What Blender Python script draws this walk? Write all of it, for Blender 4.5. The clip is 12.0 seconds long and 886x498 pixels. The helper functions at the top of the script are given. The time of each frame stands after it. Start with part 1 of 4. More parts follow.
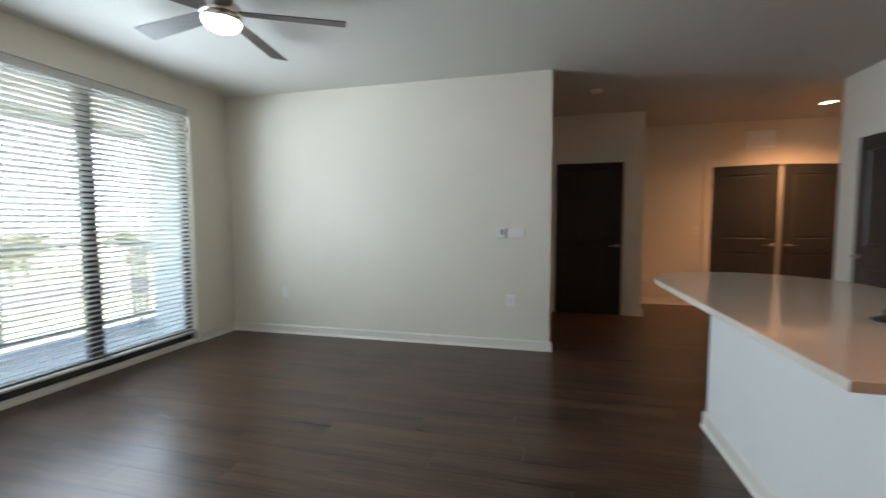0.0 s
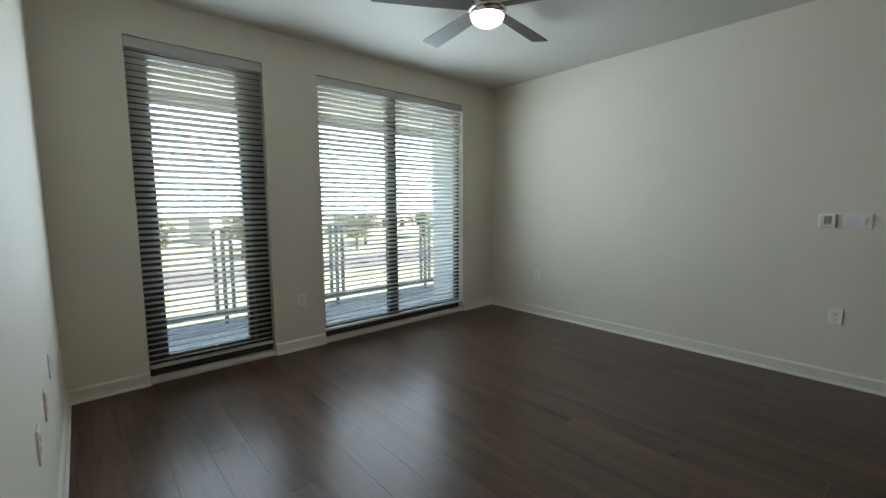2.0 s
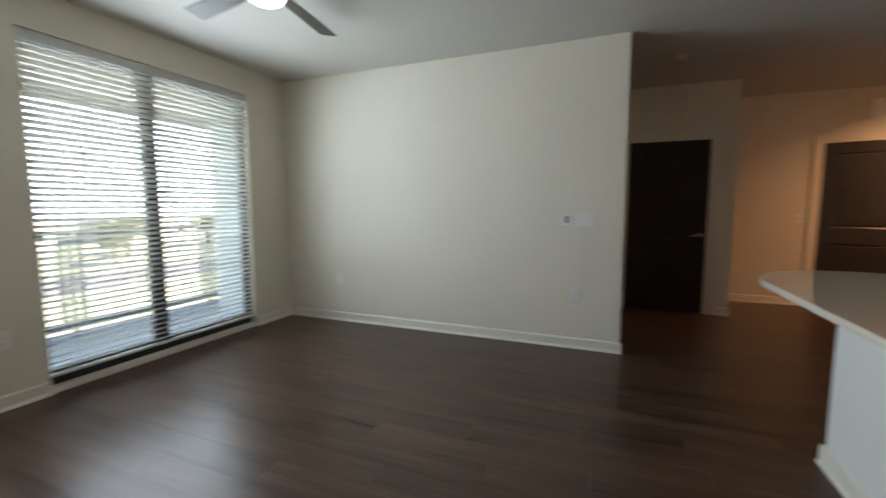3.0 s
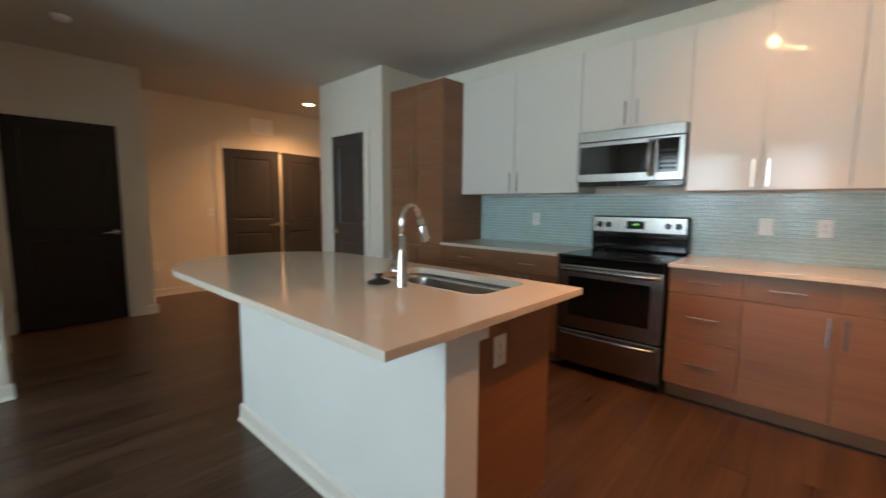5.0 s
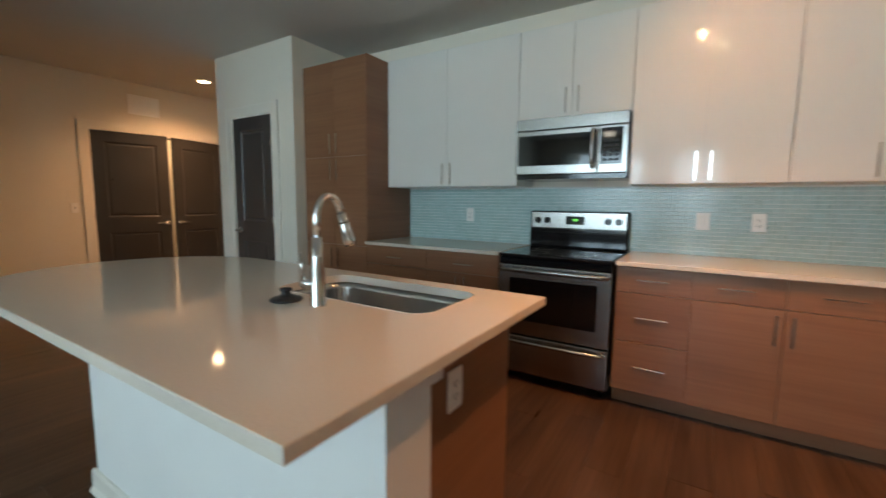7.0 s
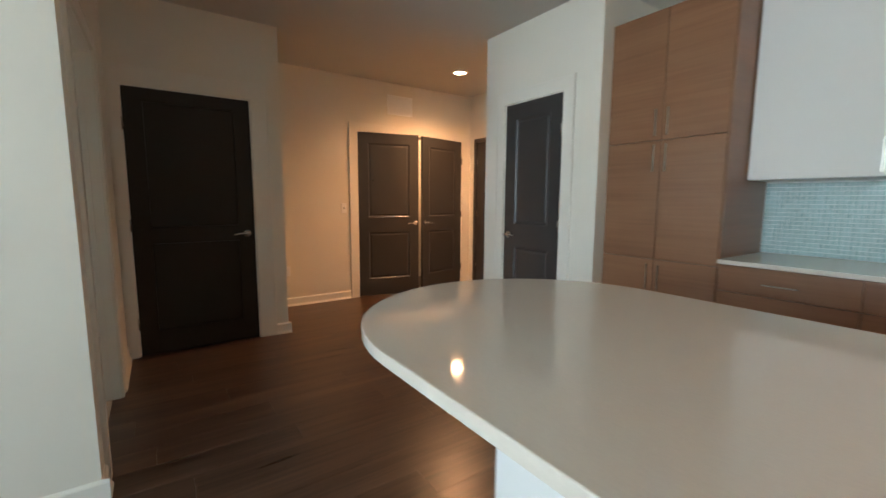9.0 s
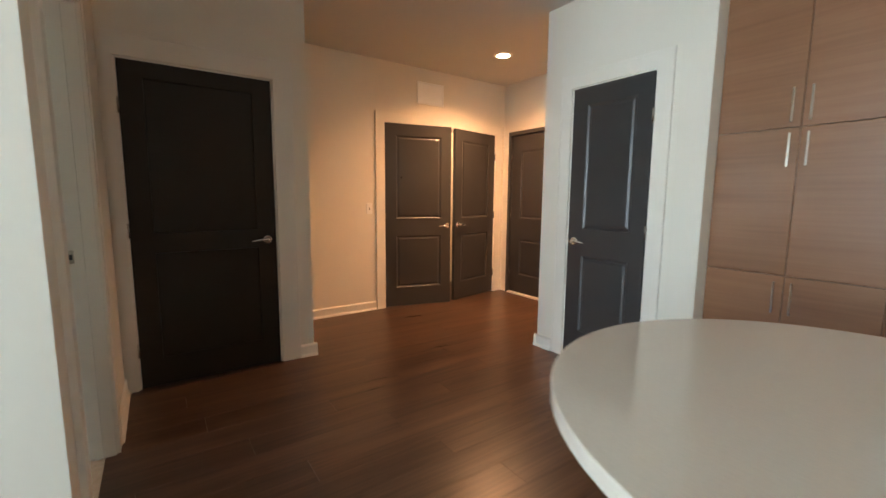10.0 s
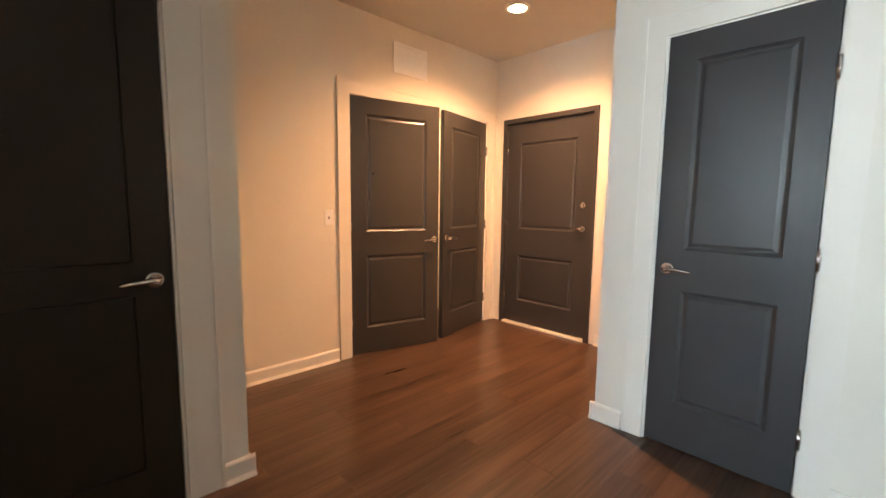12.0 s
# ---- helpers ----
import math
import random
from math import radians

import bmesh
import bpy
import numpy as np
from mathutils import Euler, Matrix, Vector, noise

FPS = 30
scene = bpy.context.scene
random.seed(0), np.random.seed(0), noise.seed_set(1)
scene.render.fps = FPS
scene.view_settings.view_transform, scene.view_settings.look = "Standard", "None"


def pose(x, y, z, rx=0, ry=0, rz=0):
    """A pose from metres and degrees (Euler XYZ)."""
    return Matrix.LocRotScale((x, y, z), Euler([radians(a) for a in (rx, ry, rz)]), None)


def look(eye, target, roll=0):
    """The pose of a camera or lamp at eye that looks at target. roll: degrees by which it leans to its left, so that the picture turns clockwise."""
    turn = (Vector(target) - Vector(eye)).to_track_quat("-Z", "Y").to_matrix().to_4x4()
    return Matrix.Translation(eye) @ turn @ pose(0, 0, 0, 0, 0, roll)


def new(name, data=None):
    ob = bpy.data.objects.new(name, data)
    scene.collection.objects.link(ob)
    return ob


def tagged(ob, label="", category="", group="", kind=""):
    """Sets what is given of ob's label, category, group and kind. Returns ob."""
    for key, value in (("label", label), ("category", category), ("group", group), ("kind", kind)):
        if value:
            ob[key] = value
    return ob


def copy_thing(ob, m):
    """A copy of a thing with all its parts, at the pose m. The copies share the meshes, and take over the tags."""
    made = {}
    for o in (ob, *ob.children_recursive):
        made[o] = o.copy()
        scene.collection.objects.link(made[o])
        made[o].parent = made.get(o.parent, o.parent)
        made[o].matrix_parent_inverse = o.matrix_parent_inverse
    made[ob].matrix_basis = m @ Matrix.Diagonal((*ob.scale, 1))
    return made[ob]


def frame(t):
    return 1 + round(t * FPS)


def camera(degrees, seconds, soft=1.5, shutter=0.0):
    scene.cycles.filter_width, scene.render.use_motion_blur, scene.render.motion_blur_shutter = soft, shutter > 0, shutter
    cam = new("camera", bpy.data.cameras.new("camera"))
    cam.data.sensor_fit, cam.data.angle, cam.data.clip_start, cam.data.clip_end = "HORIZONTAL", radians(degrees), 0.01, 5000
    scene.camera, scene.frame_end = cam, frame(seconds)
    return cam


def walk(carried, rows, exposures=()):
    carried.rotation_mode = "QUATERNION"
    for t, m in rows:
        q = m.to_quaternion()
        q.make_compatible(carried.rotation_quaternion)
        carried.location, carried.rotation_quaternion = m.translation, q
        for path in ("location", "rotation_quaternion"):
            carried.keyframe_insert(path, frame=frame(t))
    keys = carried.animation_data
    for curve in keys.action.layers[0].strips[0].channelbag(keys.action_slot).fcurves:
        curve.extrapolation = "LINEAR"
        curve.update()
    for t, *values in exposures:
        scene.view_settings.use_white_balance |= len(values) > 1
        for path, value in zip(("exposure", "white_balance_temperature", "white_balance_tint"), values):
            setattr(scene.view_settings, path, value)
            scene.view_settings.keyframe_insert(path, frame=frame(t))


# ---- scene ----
cam = camera(93.9, 12.0, shutter=0.5)
PATH = [
    (0, (3.682, 0.017, 1.311), (3.2, 1.953, 1.178), -0.2),
    (0.5, (3.656, 0.089, 1.324), (2.729, 1.854, 1.168), -0.6),
    (1, (3.658, 0.157, 1.354), (2.371, 1.676, 1.168), -0.5),
    (1.5, (3.674, 0.146, 1.322), (2.175, 1.456, 1.122), -0.5),
    (2, (3.668, 0.157, 1.328), (2.173, 1.468, 1.114), -0.3),
    (2.5, (3.646, 0.206, 1.283), (2.406, 1.763, 1.096), -0.1),
    (3, (3.627, 0.301, 1.32), (2.878, 2.144, 1.116), -0.1),
    (3.5, (3.639, 0.381, 1.292), (3.519, 2.367, 1.093), -0.1),
    (5.5, (3.799, 0.408, 1.293), (5.491, 1.45, 1.069), 0.7),
    (6, (3.845, 0.405, 1.286), (5.626, 1.285, 1.05), 0.8),
    (6.5, (3.957, 0.507, 1.28), (5.727, 1.409, 1.048), 0.8),
    (7, (4.052, 0.718, 1.272), (5.734, 1.777, 1.047), 0.6),
    (7.5, (4.031, 1.035, 1.281), (5.566, 2.297, 1.063), 0.7),
    (9.5, (3.971, 2.494, 1.269), (5.057, 4.155, 1.028), 0.2),
    (10, (3.956, 2.854, 1.283), (5.088, 4.484, 1.038), 0.5),
    (10.5, (4.015, 3.187, 1.276), (5.179, 4.795, 1.037), 0.3),
    (11, (4.115, 3.515, 1.272), (5.336, 5.08, 1.024), 0.5),
    (11.5, (4.199, 3.876, 1.283), (5.504, 5.372, 1.041), 0.7),
    (12, (4.347, 4.2, 1.274), (5.721, 5.637, 1.057), 0.7),
]
walk(cam, [(t, look(eye, target, roll)) for t, eye, target, roll in PATH], exposures=[(0, 3.25, 6600, 17), (1.0, 2.8, 6650, 16), (1.5, 2.52, 6700, 15), (2.5, 2.7, 6650, 12), (3.0, 2.95, 6900, 17), (3.5, 3.27, 7350, 23), (5.5, 3.5, 6400, 7), (6.5, 3.4, 6350, 7), (7.5, 3.55, 6150, 3), (9.5, 4.15, 6600, 13), (10.5, 4.48, 6600, 12), (12, 4.68, 6550, 14)])

# ---- light ----
SUN_EL, SUN_ROT = 48.0, 75.0
world = bpy.data.worlds.new("sky")
scene.world = world
world.use_nodes = True
wn = world.node_tree
sky = wn.nodes.new("ShaderNodeTexSky")
sky.sky_type = "NISHITA"
sky.sun_disc = False
sky.sun_elevation, sky.sun_rotation = radians(SUN_EL), radians(SUN_ROT)
wn.links.new(sky.outputs["Color"], wn.nodes["Background"].inputs["Color"])
wn.nodes["Background"].inputs["Strength"].default_value = 0.055


def lamp(name, kind, place, target, power, colour, size=0.1, cone=120.0):
    data = bpy.data.lights.new(name, kind)
    data.energy, data.color = power, colour
    if kind == "SUN":
        data.angle = radians(0.5)
    elif kind == "AREA":
        data.shape, data.size = "DISK", size
    else:
        data.shadow_soft_size = size
        if kind == "SPOT":
            data.spot_size, data.spot_blend = radians(cone), 1.0
    ob = new(name, data)
    ob.matrix_world = look(place, target)
    return ob


sun_way = Vector((math.sin(radians(SUN_ROT)) * math.cos(radians(SUN_EL)), math.cos(radians(SUN_ROT)) * math.cos(radians(SUN_EL)), math.sin(radians(SUN_EL))))
lamp("sun", "SUN", sun_way * 30, (0, 0, 0), 3.0, (1.0, 0.93, 0.84))
DAY = (0.67, 0.86, 1.0)
data = bpy.data.lights.new("balcony_skylight", "AREA")
data.shape, data.size, data.size_y = "RECTANGLE", 5.7, 1.2
data.energy, data.color = 20.0, DAY
ob = new("balcony_skylight", data)
ob.matrix_world = look((-1.74, 2.70, 1.81), (1, 2.70, 1.81))
for y0, y1 in ((0.50, 1.36), (1.89, 3.25)):
    # The sky's light in each balcony opening.
    data = bpy.data.lights.new("window_skylight", "AREA")
    data.shape, data.size, data.size_y = "RECTANGLE", y1 - y0, 1.6
    data.energy, data.color = 3.1 * (y1 - y0), DAY
    data.spread = radians(158)
    ob = new("window_skylight", data)
    ob.matrix_world = look((-0.002, (y0 + y1) / 2, 1.58), (1, (y0 + y1) / 2, 1.58))
WARM = (1.0, 0.60, 0.32)
lamp("laundry_lamp", "AREA", (6.95, 7.62, 2.72), (6.95, 7.62, 0), 1.4, WARM, 0.2)
lamp("downlight_lamp", "SPOT", (7.05, 6.235, 2.75), (7.05, 6.235, 0), 21.0, (1.0, 0.50, 0.225), 0.06, 150)
TRACK = [(6.184, 0.84), (6.044, 0.765), (5.904, 0.69)]
AIMS = [(7.07, 0.45, 1.55, 1.6, 125), (6.0, 0.5, 0.0, 8.5, 100), (5.3, 0.1, 0.0, 9.5, 135)]
for (tx, ty), (ax, ay, az, watts, cone) in zip(TRACK, AIMS):
    head = Vector((tx, ty, 2.60))
    aim = Vector((ax, ay, az))
    lamp("track_lamp", "SPOT", head + (aim - head).normalized() * 0.075, aim, watts, (1.0, 0.42, 0.15), 0.02, cone)

# ---- materials ----


def material(name, colour, rough=0.5, metal=0.0, vary=0.0, scale=6.0, bump=0.0, bump_scale=60.0, stretch=(1, 1, 1), rough_vary=0.0, coat=0.0, spec=0.5, each=0.0, by="Random Per Island"):
    """A painted or plain surface: colour with broad and fine variation, fine relief."""
    m = bpy.data.materials.new(name)
    m.use_nodes = True
    nt = m.node_tree
    b = nt.nodes["Principled BSDF"]
    b.inputs["Base Color"].default_value = (*colour, 1)
    b.inputs["Roughness"].default_value = rough
    b.inputs["Metallic"].default_value = metal
    b.inputs["Coat Weight"].default_value = coat
    b.inputs["Coat Roughness"].default_value = 0.05
    b.inputs["Specular IOR Level"].default_value = spec
    geo = nt.nodes.new("ShaderNodeNewGeometry")
    mp = nt.nodes.new("ShaderNodeMapping")
    mp.inputs["Scale"].default_value = stretch
    nt.links.new(geo.outputs["Position"], mp.inputs["Vector"])
    if vary or rough_vary:
        big = nt.nodes.new("ShaderNodeTexNoise")
        big.inputs["Scale"].default_value, big.inputs["Detail"].default_value = scale, 6
        nt.links.new(mp.outputs["Vector"], big.inputs["Vector"])
        if vary:
            r = nt.nodes.new("ShaderNodeValToRGB")
            r.color_ramp.elements[0].position, r.color_ramp.elements[1].position = 0.3, 0.7
            r.color_ramp.elements[0].color = (*[c * (1 - vary) for c in colour], 1)
            r.color_ramp.elements[1].color = (*[min(1, c * (1 + vary)) for c in colour], 1)
            nt.links.new(big.outputs["Fac"], r.inputs["Fac"])
            out = r.outputs["Color"]
            if each:
                out = tint(nt, out, each, by)
            nt.links.new(out, b.inputs["Base Color"])
        if rough_vary:
            mr = nt.nodes.new("ShaderNodeMapRange")
            mr.inputs["To Min"].default_value, mr.inputs["To Max"].default_value = rough - rough_vary, rough + rough_vary
            nt.links.new(big.outputs["Fac"], mr.inputs["Value"])
            nt.links.new(mr.outputs["Result"], b.inputs["Roughness"])
    if bump:
        fine = nt.nodes.new("ShaderNodeTexNoise")
        fine.inputs["Scale"].default_value, fine.inputs["Detail"].default_value = bump_scale, 3
        nt.links.new(mp.outputs["Vector"], fine.inputs["Vector"])
        bp = nt.nodes.new("ShaderNodeBump")
        bp.inputs["Strength"].default_value, bp.inputs["Distance"].default_value = bump, 0.002
        nt.links.new(fine.outputs["Fac"], bp.inputs["Height"])
        nt.links.new(bp.outputs["Normal"], b.inputs["Normal"])
    return m


def tint(nt, colour, amount, which):
    """Make each piece a little lighter or darker than the next."""
    if which == "Random Per Island":
        src = nt.nodes.new("ShaderNodeNewGeometry").outputs["Random Per Island"]
    else:
        src = nt.nodes.new("ShaderNodeObjectInfo").outputs["Random"]
    mr = nt.nodes.new("ShaderNodeMapRange")
    mr.inputs["To Min"].default_value, mr.inputs["To Max"].default_value = 1 - amount, 1 + amount
    nt.links.new(src, mr.inputs["Value"])
    hsv = nt.nodes.new("ShaderNodeHueSaturation")
    nt.links.new(mr.outputs["Result"], hsv.inputs["Value"])
    nt.links.new(colour, hsv.inputs["Color"])
    return hsv.outputs["Color"]


def wood(name, dark, light, axis, rough, each=0.0, bump=0.15, grain=1.0, rough_vary=0.06, coat=0.0):
    """Wood or wood print with its grain along an axis (0, 1 or 2), in world measure."""
    m = bpy.data.materials.new(name)
    m.use_nodes = True
    nt = m.node_tree
    b = nt.nodes["Principled BSDF"]
    b.inputs["Coat Weight"].default_value = coat
    b.inputs["Coat Roughness"].default_value = 0.12
    geo = nt.nodes.new("ShaderNodeNewGeometry")
    info = nt.nodes.new("ShaderNodeObjectInfo")
    off = nt.nodes.new("ShaderNodeVectorMath")
    off.operation = "MULTIPLY_ADD"
    off.inputs[1].default_value = (37.0, 53.0, 29.0)
    nt.links.new(info.outputs["Random"], off.inputs[0])
    nt.links.new(geo.outputs["Position"], off.inputs[2])
    broad, fine = [7.0 * grain] * 3, [55.0 * grain] * 3
    broad[axis], fine[axis] = 0.7 * grain, 1.6 * grain
    outs = []
    for k, sc in enumerate((broad, fine)):
        mp = nt.nodes.new("ShaderNodeMapping")
        mp.inputs["Scale"].default_value = sc
        nt.links.new(off.outputs["Vector"], mp.inputs["Vector"])
        nz = nt.nodes.new("ShaderNodeTexNoise")
        nz.inputs["Scale"].default_value, nz.inputs["Detail"].default_value = 1.0, 5
        nz.inputs["Distortion"].default_value = 0.3 if k == 0 else 0.1
        nt.links.new(mp.outputs["Vector"], nz.inputs["Vector"])
        outs.append(nz.outputs["Fac"])
    mix = nt.nodes.new("ShaderNodeMath")
    mix.operation = "MULTIPLY_ADD"
    mix.inputs[1].default_value = 0.45
    nt.links.new(outs[1], mix.inputs[0])
    half = nt.nodes.new("ShaderNodeMath")
    half.operation = "MULTIPLY"
    half.inputs[1].default_value = 0.62
    nt.links.new(outs[0], half.inputs[0])
    nt.links.new(half.outputs[0], mix.inputs[2])
    r = nt.nodes.new("ShaderNodeValToRGB")
    r.color_ramp.elements[0].position, r.color_ramp.elements[1].position = 0.36, 0.70
    r.color_ramp.elements[0].color, r.color_ramp.elements[1].color = (*dark, 1), (*light, 1)
    nt.links.new(mix.outputs[0], r.inputs["Fac"])
    out = r.outputs["Color"]
    if each:
        out = tint(nt, out, each, "Random")
    nt.links.new(out, b.inputs["Base Color"])
    mr = nt.nodes.new("ShaderNodeMapRange")
    mr.inputs["To Min"].default_value, mr.inputs["To Max"].default_value = rough - rough_vary, rough + rough_vary
    nt.links.new(outs[0], mr.inputs["Value"])
    nt.links.new(mr.outputs["Result"], b.inputs["Roughness"])
    bp = nt.nodes.new("ShaderNodeBump")
    bp.inputs["Strength"].default_value, bp.inputs["Distance"].default_value = bump, 0.001
    nt.links.new(outs[1], bp.inputs["Height"])
    nt.links.new(bp.outputs["Normal"], b.inputs["Normal"])
    return m


def glowing(name, colour, strength):
    m = bpy.data.materials.new(name)
    m.use_nodes = True
    b = m.node_tree.nodes["Principled BSDF"]
    b.inputs["Base Color"].default_value = (*colour, 1)
    b.inputs["Emission Color"].default_value = (*colour, 1)
    b.inputs["Emission Strength"].default_value = strength
    return m


def glass(name, rough=0.0):
    m = bpy.data.materials.new(name)
    m.use_nodes = True
    b = m.node_tree.nodes["Principled BSDF"]
    b.inputs["Base Color"].default_value = (0.96, 0.99, 0.98, 1)
    b.inputs["Transmission Weight"].default_value = 1.0
    b.inputs["Roughness"].default_value = rough
    b.inputs["IOR"].default_value = 1.05
    return m


PAINT = material("wall_paint", (0.755, 0.705, 0.605), 0.62, vary=0.025, scale=1.3, bump=0.12, bump_scale=220)
# White ceiling darkened in its colour to stand in for weaker light there.
DIM_CEIL = material("dimmed_ceiling_paint", (0.60, 0.58, 0.53), 0.8, vary=0.02, scale=1.1, bump=0.15, bump_scale=160)
WHITE = material("white_wall_paint", (0.79, 0.785, 0.76), 0.55, vary=0.02, scale=2, bump=0.1, bump_scale=220)
CASING = material("casing_paint", (0.765, 0.720, 0.630), 0.42, vary=0.02, scale=4, bump=0.05, bump_scale=90)
TRIM = material("trim_paint", (0.785, 0.745, 0.665), 0.35, vary=0.02, scale=4, bump=0.04, bump_scale=90)
PLANK = wood("floor_plank", (0.031, 0.0180, 0.0122), (0.122, 0.069, 0.0445), 0, 0.30, each=0.12, bump=0.08, grain=1.3)
PLANK.node_tree.nodes["Principled BSDF"].inputs["Specular IOR Level"].default_value = 0.42
SUBFLOOR = material("subfloor", (0.02, 0.014, 0.01), 0.8, vary=0.2)
CARPET = material("carpet", (0.46, 0.38, 0.29), 0.95, vary=0.1, scale=40, bump=0.6, bump_scale=400)
DARK = material("door_paint", (0.043, 0.0415, 0.041), 0.30, vary=0.05, scale=3, bump=0.06, bump_scale=150, rough_vary=0.05)
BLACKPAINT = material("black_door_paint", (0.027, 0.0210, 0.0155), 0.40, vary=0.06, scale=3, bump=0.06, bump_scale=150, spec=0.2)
LAM_Y = wood("laminate_front", (0.212, 0.097, 0.048), (0.284, 0.136, 0.070), 1, 0.29, each=0.04, bump=0.02, grain=1.0, rough_vary=0.015)
LAM_X = wood("laminate_side", (0.212, 0.097, 0.048), (0.284, 0.136, 0.070), 0, 0.29, each=0.04, bump=0.02, grain=1.0, rough_vary=0.015)
LACQUER = material("white_lacquer", (0.74, 0.72, 0.67), 0.09, vary=0.01, scale=2, bump=0.010, bump_scale=9, spec=0.32)
CARCASS = material("white_carcass", (0.72, 0.70, 0.66), 0.4, vary=0.02)
QUARTZ = material("quartz", (0.665, 0.605, 0.52), 0.07, vary=0.035, scale=160, rough_vary=0.02)
STEEL = material("stainless_steel", (0.37, 0.36, 0.345), 0.26, 1.0, vary=0.05, scale=3, bump=0.06, bump_scale=240, stretch=(1, 0.02, 1), rough_vary=0.05)
SINKSTEEL = material("sink_steel", (0.40, 0.39, 0.38), 0.24, 1.0, vary=0.06, scale=8, bump=0.03, bump_scale=200)
CHROME = material("chrome", (0.70, 0.70, 0.70), 0.09, 1.0, vary=0.02, scale=20)
NICKEL = material("brushed_nickel", (0.72, 0.69, 0.65), 0.16, 1.0, vary=0.05, scale=30)
BLACKGLASS = material("black_glass", (0.008, 0.008, 0.009), 0.05, vary=0.1, spec=0.45)
BLACK = material("black_enamel", (0.009, 0.009, 0.010), 0.09, vary=0.1, scale=20, spec=0.42)
RUBBER = material("black_rubber", (0.016, 0.015, 0.015), 0.55, vary=0.2, scale=40)
PLASTIC = material("white_plastic", (0.85, 0.83, 0.79), 0.32, vary=0.015, scale=20)
GRILLE = material("white_grille_enamel", (0.93, 0.92, 0.89), 0.3, vary=0.015, scale=20)
SLOT = material("dark_slot", (0.05, 0.045, 0.04), 0.6, vary=0.1)
TILE = material("glass_tile", (0.37, 0.52, 0.51), 0.17, vary=0.05, scale=9, each=0.09)
TILE_PIECE = material("glass_tile_piece", (0.37, 0.52, 0.51), 0.17, vary=0.05, scale=9, each=0.09, by="Random")
GROUT = material("grout", (0.72, 0.76, 0.74), 0.85, vary=0.06, scale=60, bump=0.2, bump_scale=300)
BLIND = material("blind_slat", (0.74, 0.73, 0.69), 0.42, vary=0.02, scale=12)
bn = BLIND.node_tree
tr_node, mx = bn.nodes.new("ShaderNodeBsdfTranslucent"), bn.nodes.new("ShaderNodeMixShader")
tr_node.inputs["Color"].default_value = (0.82, 0.81, 0.77, 1)
mx.inputs["Fac"].default_value = 0.28
bn.links.new(bn.nodes["Principled BSDF"].outputs["BSDF"], mx.inputs[1])
bn.links.new(tr_node.outputs["BSDF"], mx.inputs[2])
bn.links.new(mx.outputs["Shader"], bn.nodes["Material Output"].inputs["Surface"])
BRONZE = material("bronze_frame", (0.030, 0.030, 0.031), 0.42, vary=0.1, scale=8)
GLASS = glass("window_glass")
FANBLADE = wood("fan_blade", (0.030, 0.022, 0.018), (0.075, 0.055, 0.045), 0, 0.5, bump=0.1)
BOWL = glowing("frosted_bowl", (1.0, 0.86, 0.70), 1.5)
LENS = glowing("downlight_lens", (1.0, 0.72, 0.42), 2.5)
BULB = glowing("spot_bulb", (1.0, 0.66, 0.34), 9.0)
CLOCK = glowing("clock_digits", (0.25, 1.0, 0.12), 0.2)
DECK = material("deck_board", (0.29, 0.315, 0.35), 0.7, vary=0.12, scale=5, bump=0.3, bump_scale=60, stretch=(1, 0.1, 1))
# Dark rail metal, lightened and blued in colour to imitate outdoor glare.
HAZED_RAIL = material("hazed_rail_metal", (0.20, 0.235, 0.245), 0.45, vary=0.1)
STUCCO = material("stucco", (0.42, 0.42, 0.41), 0.9, vary=0.08, scale=3, bump=0.4, bump_scale=120)
# Stucco with the sky's blue light on the side wall mixed into its colour.
SKYLIT_STUCCO = material("skylit_stucco", (0.56, 0.61, 0.64), 0.9, vary=0.06, scale=3, bump=0.4, bump_scale=120)
SOFFIT = material("soffit_board", (0.66, 0.58, 0.44), 0.8, vary=0.06, scale=3)
# Green lawn whose colour is paled to imitate overbright daylight outside.
GLARE_GRASS = material("glare_grass", (0.29, 0.32, 0.23), 0.95, vary=0.3, scale=0.35, bump=0.8, bump_scale=8)
ASPHALT = material("asphalt", (0.15, 0.15, 0.155), 0.9, vary=0.2, scale=3, bump=0.3, bump_scale=80)
LEAF = material("foliage", (0.11, 0.125, 0.065), 0.75, vary=0.35, scale=2.5, each=0.35)
BARK = material("bark", (0.10, 0.075, 0.055), 0.95, vary=0.3, scale=9, bump=0.8, bump_scale=30)
SIDING = material("siding", (0.58, 0.55, 0.50), 0.85, vary=0.1, scale=2)
ROOF = material("shingle", (0.09, 0.08, 0.075), 0.95, vary=0.25, scale=6, bump=0.5, bump_scale=30)

# ---- builders ----


def box(bm, x0, x1, y0, y1, z0, z1):
    v = [bm.verts.new((x, y, z)) for z in (z0, z1) for y in (y0, y1) for x in (x0, x1)]
    for f in ((0, 2, 3, 1), (4, 5, 7, 6), (0, 1, 5, 4), (2, 6, 7, 3), (0, 4, 6, 2), (1, 3, 7, 5)):
        bm.faces.new([v[i] for i in f])
    return v


def boxes(*dims):
    bm = bmesh.new()
    for d in dims:
        box(bm, *d)
    return bm


def soft_box(x0, x1, y0, y1, z0, z1, r=0.003, seg=2):
    bm = boxes((x0, x1, y0, y1, z0, z1))
    bmesh.ops.bevel(bm, geom=bm.edges[:], offset=r, segments=seg, affect="EDGES", profile=0.5)
    return bm


def ring_frame(p, way):
    way = Vector(way).normalized()
    side = way.cross(Vector((0, 0, 1)))
    if side.length < 1e-4:
        side = Vector((1, 0, 0))
    side.normalize()
    return side, side.cross(way).normalized()


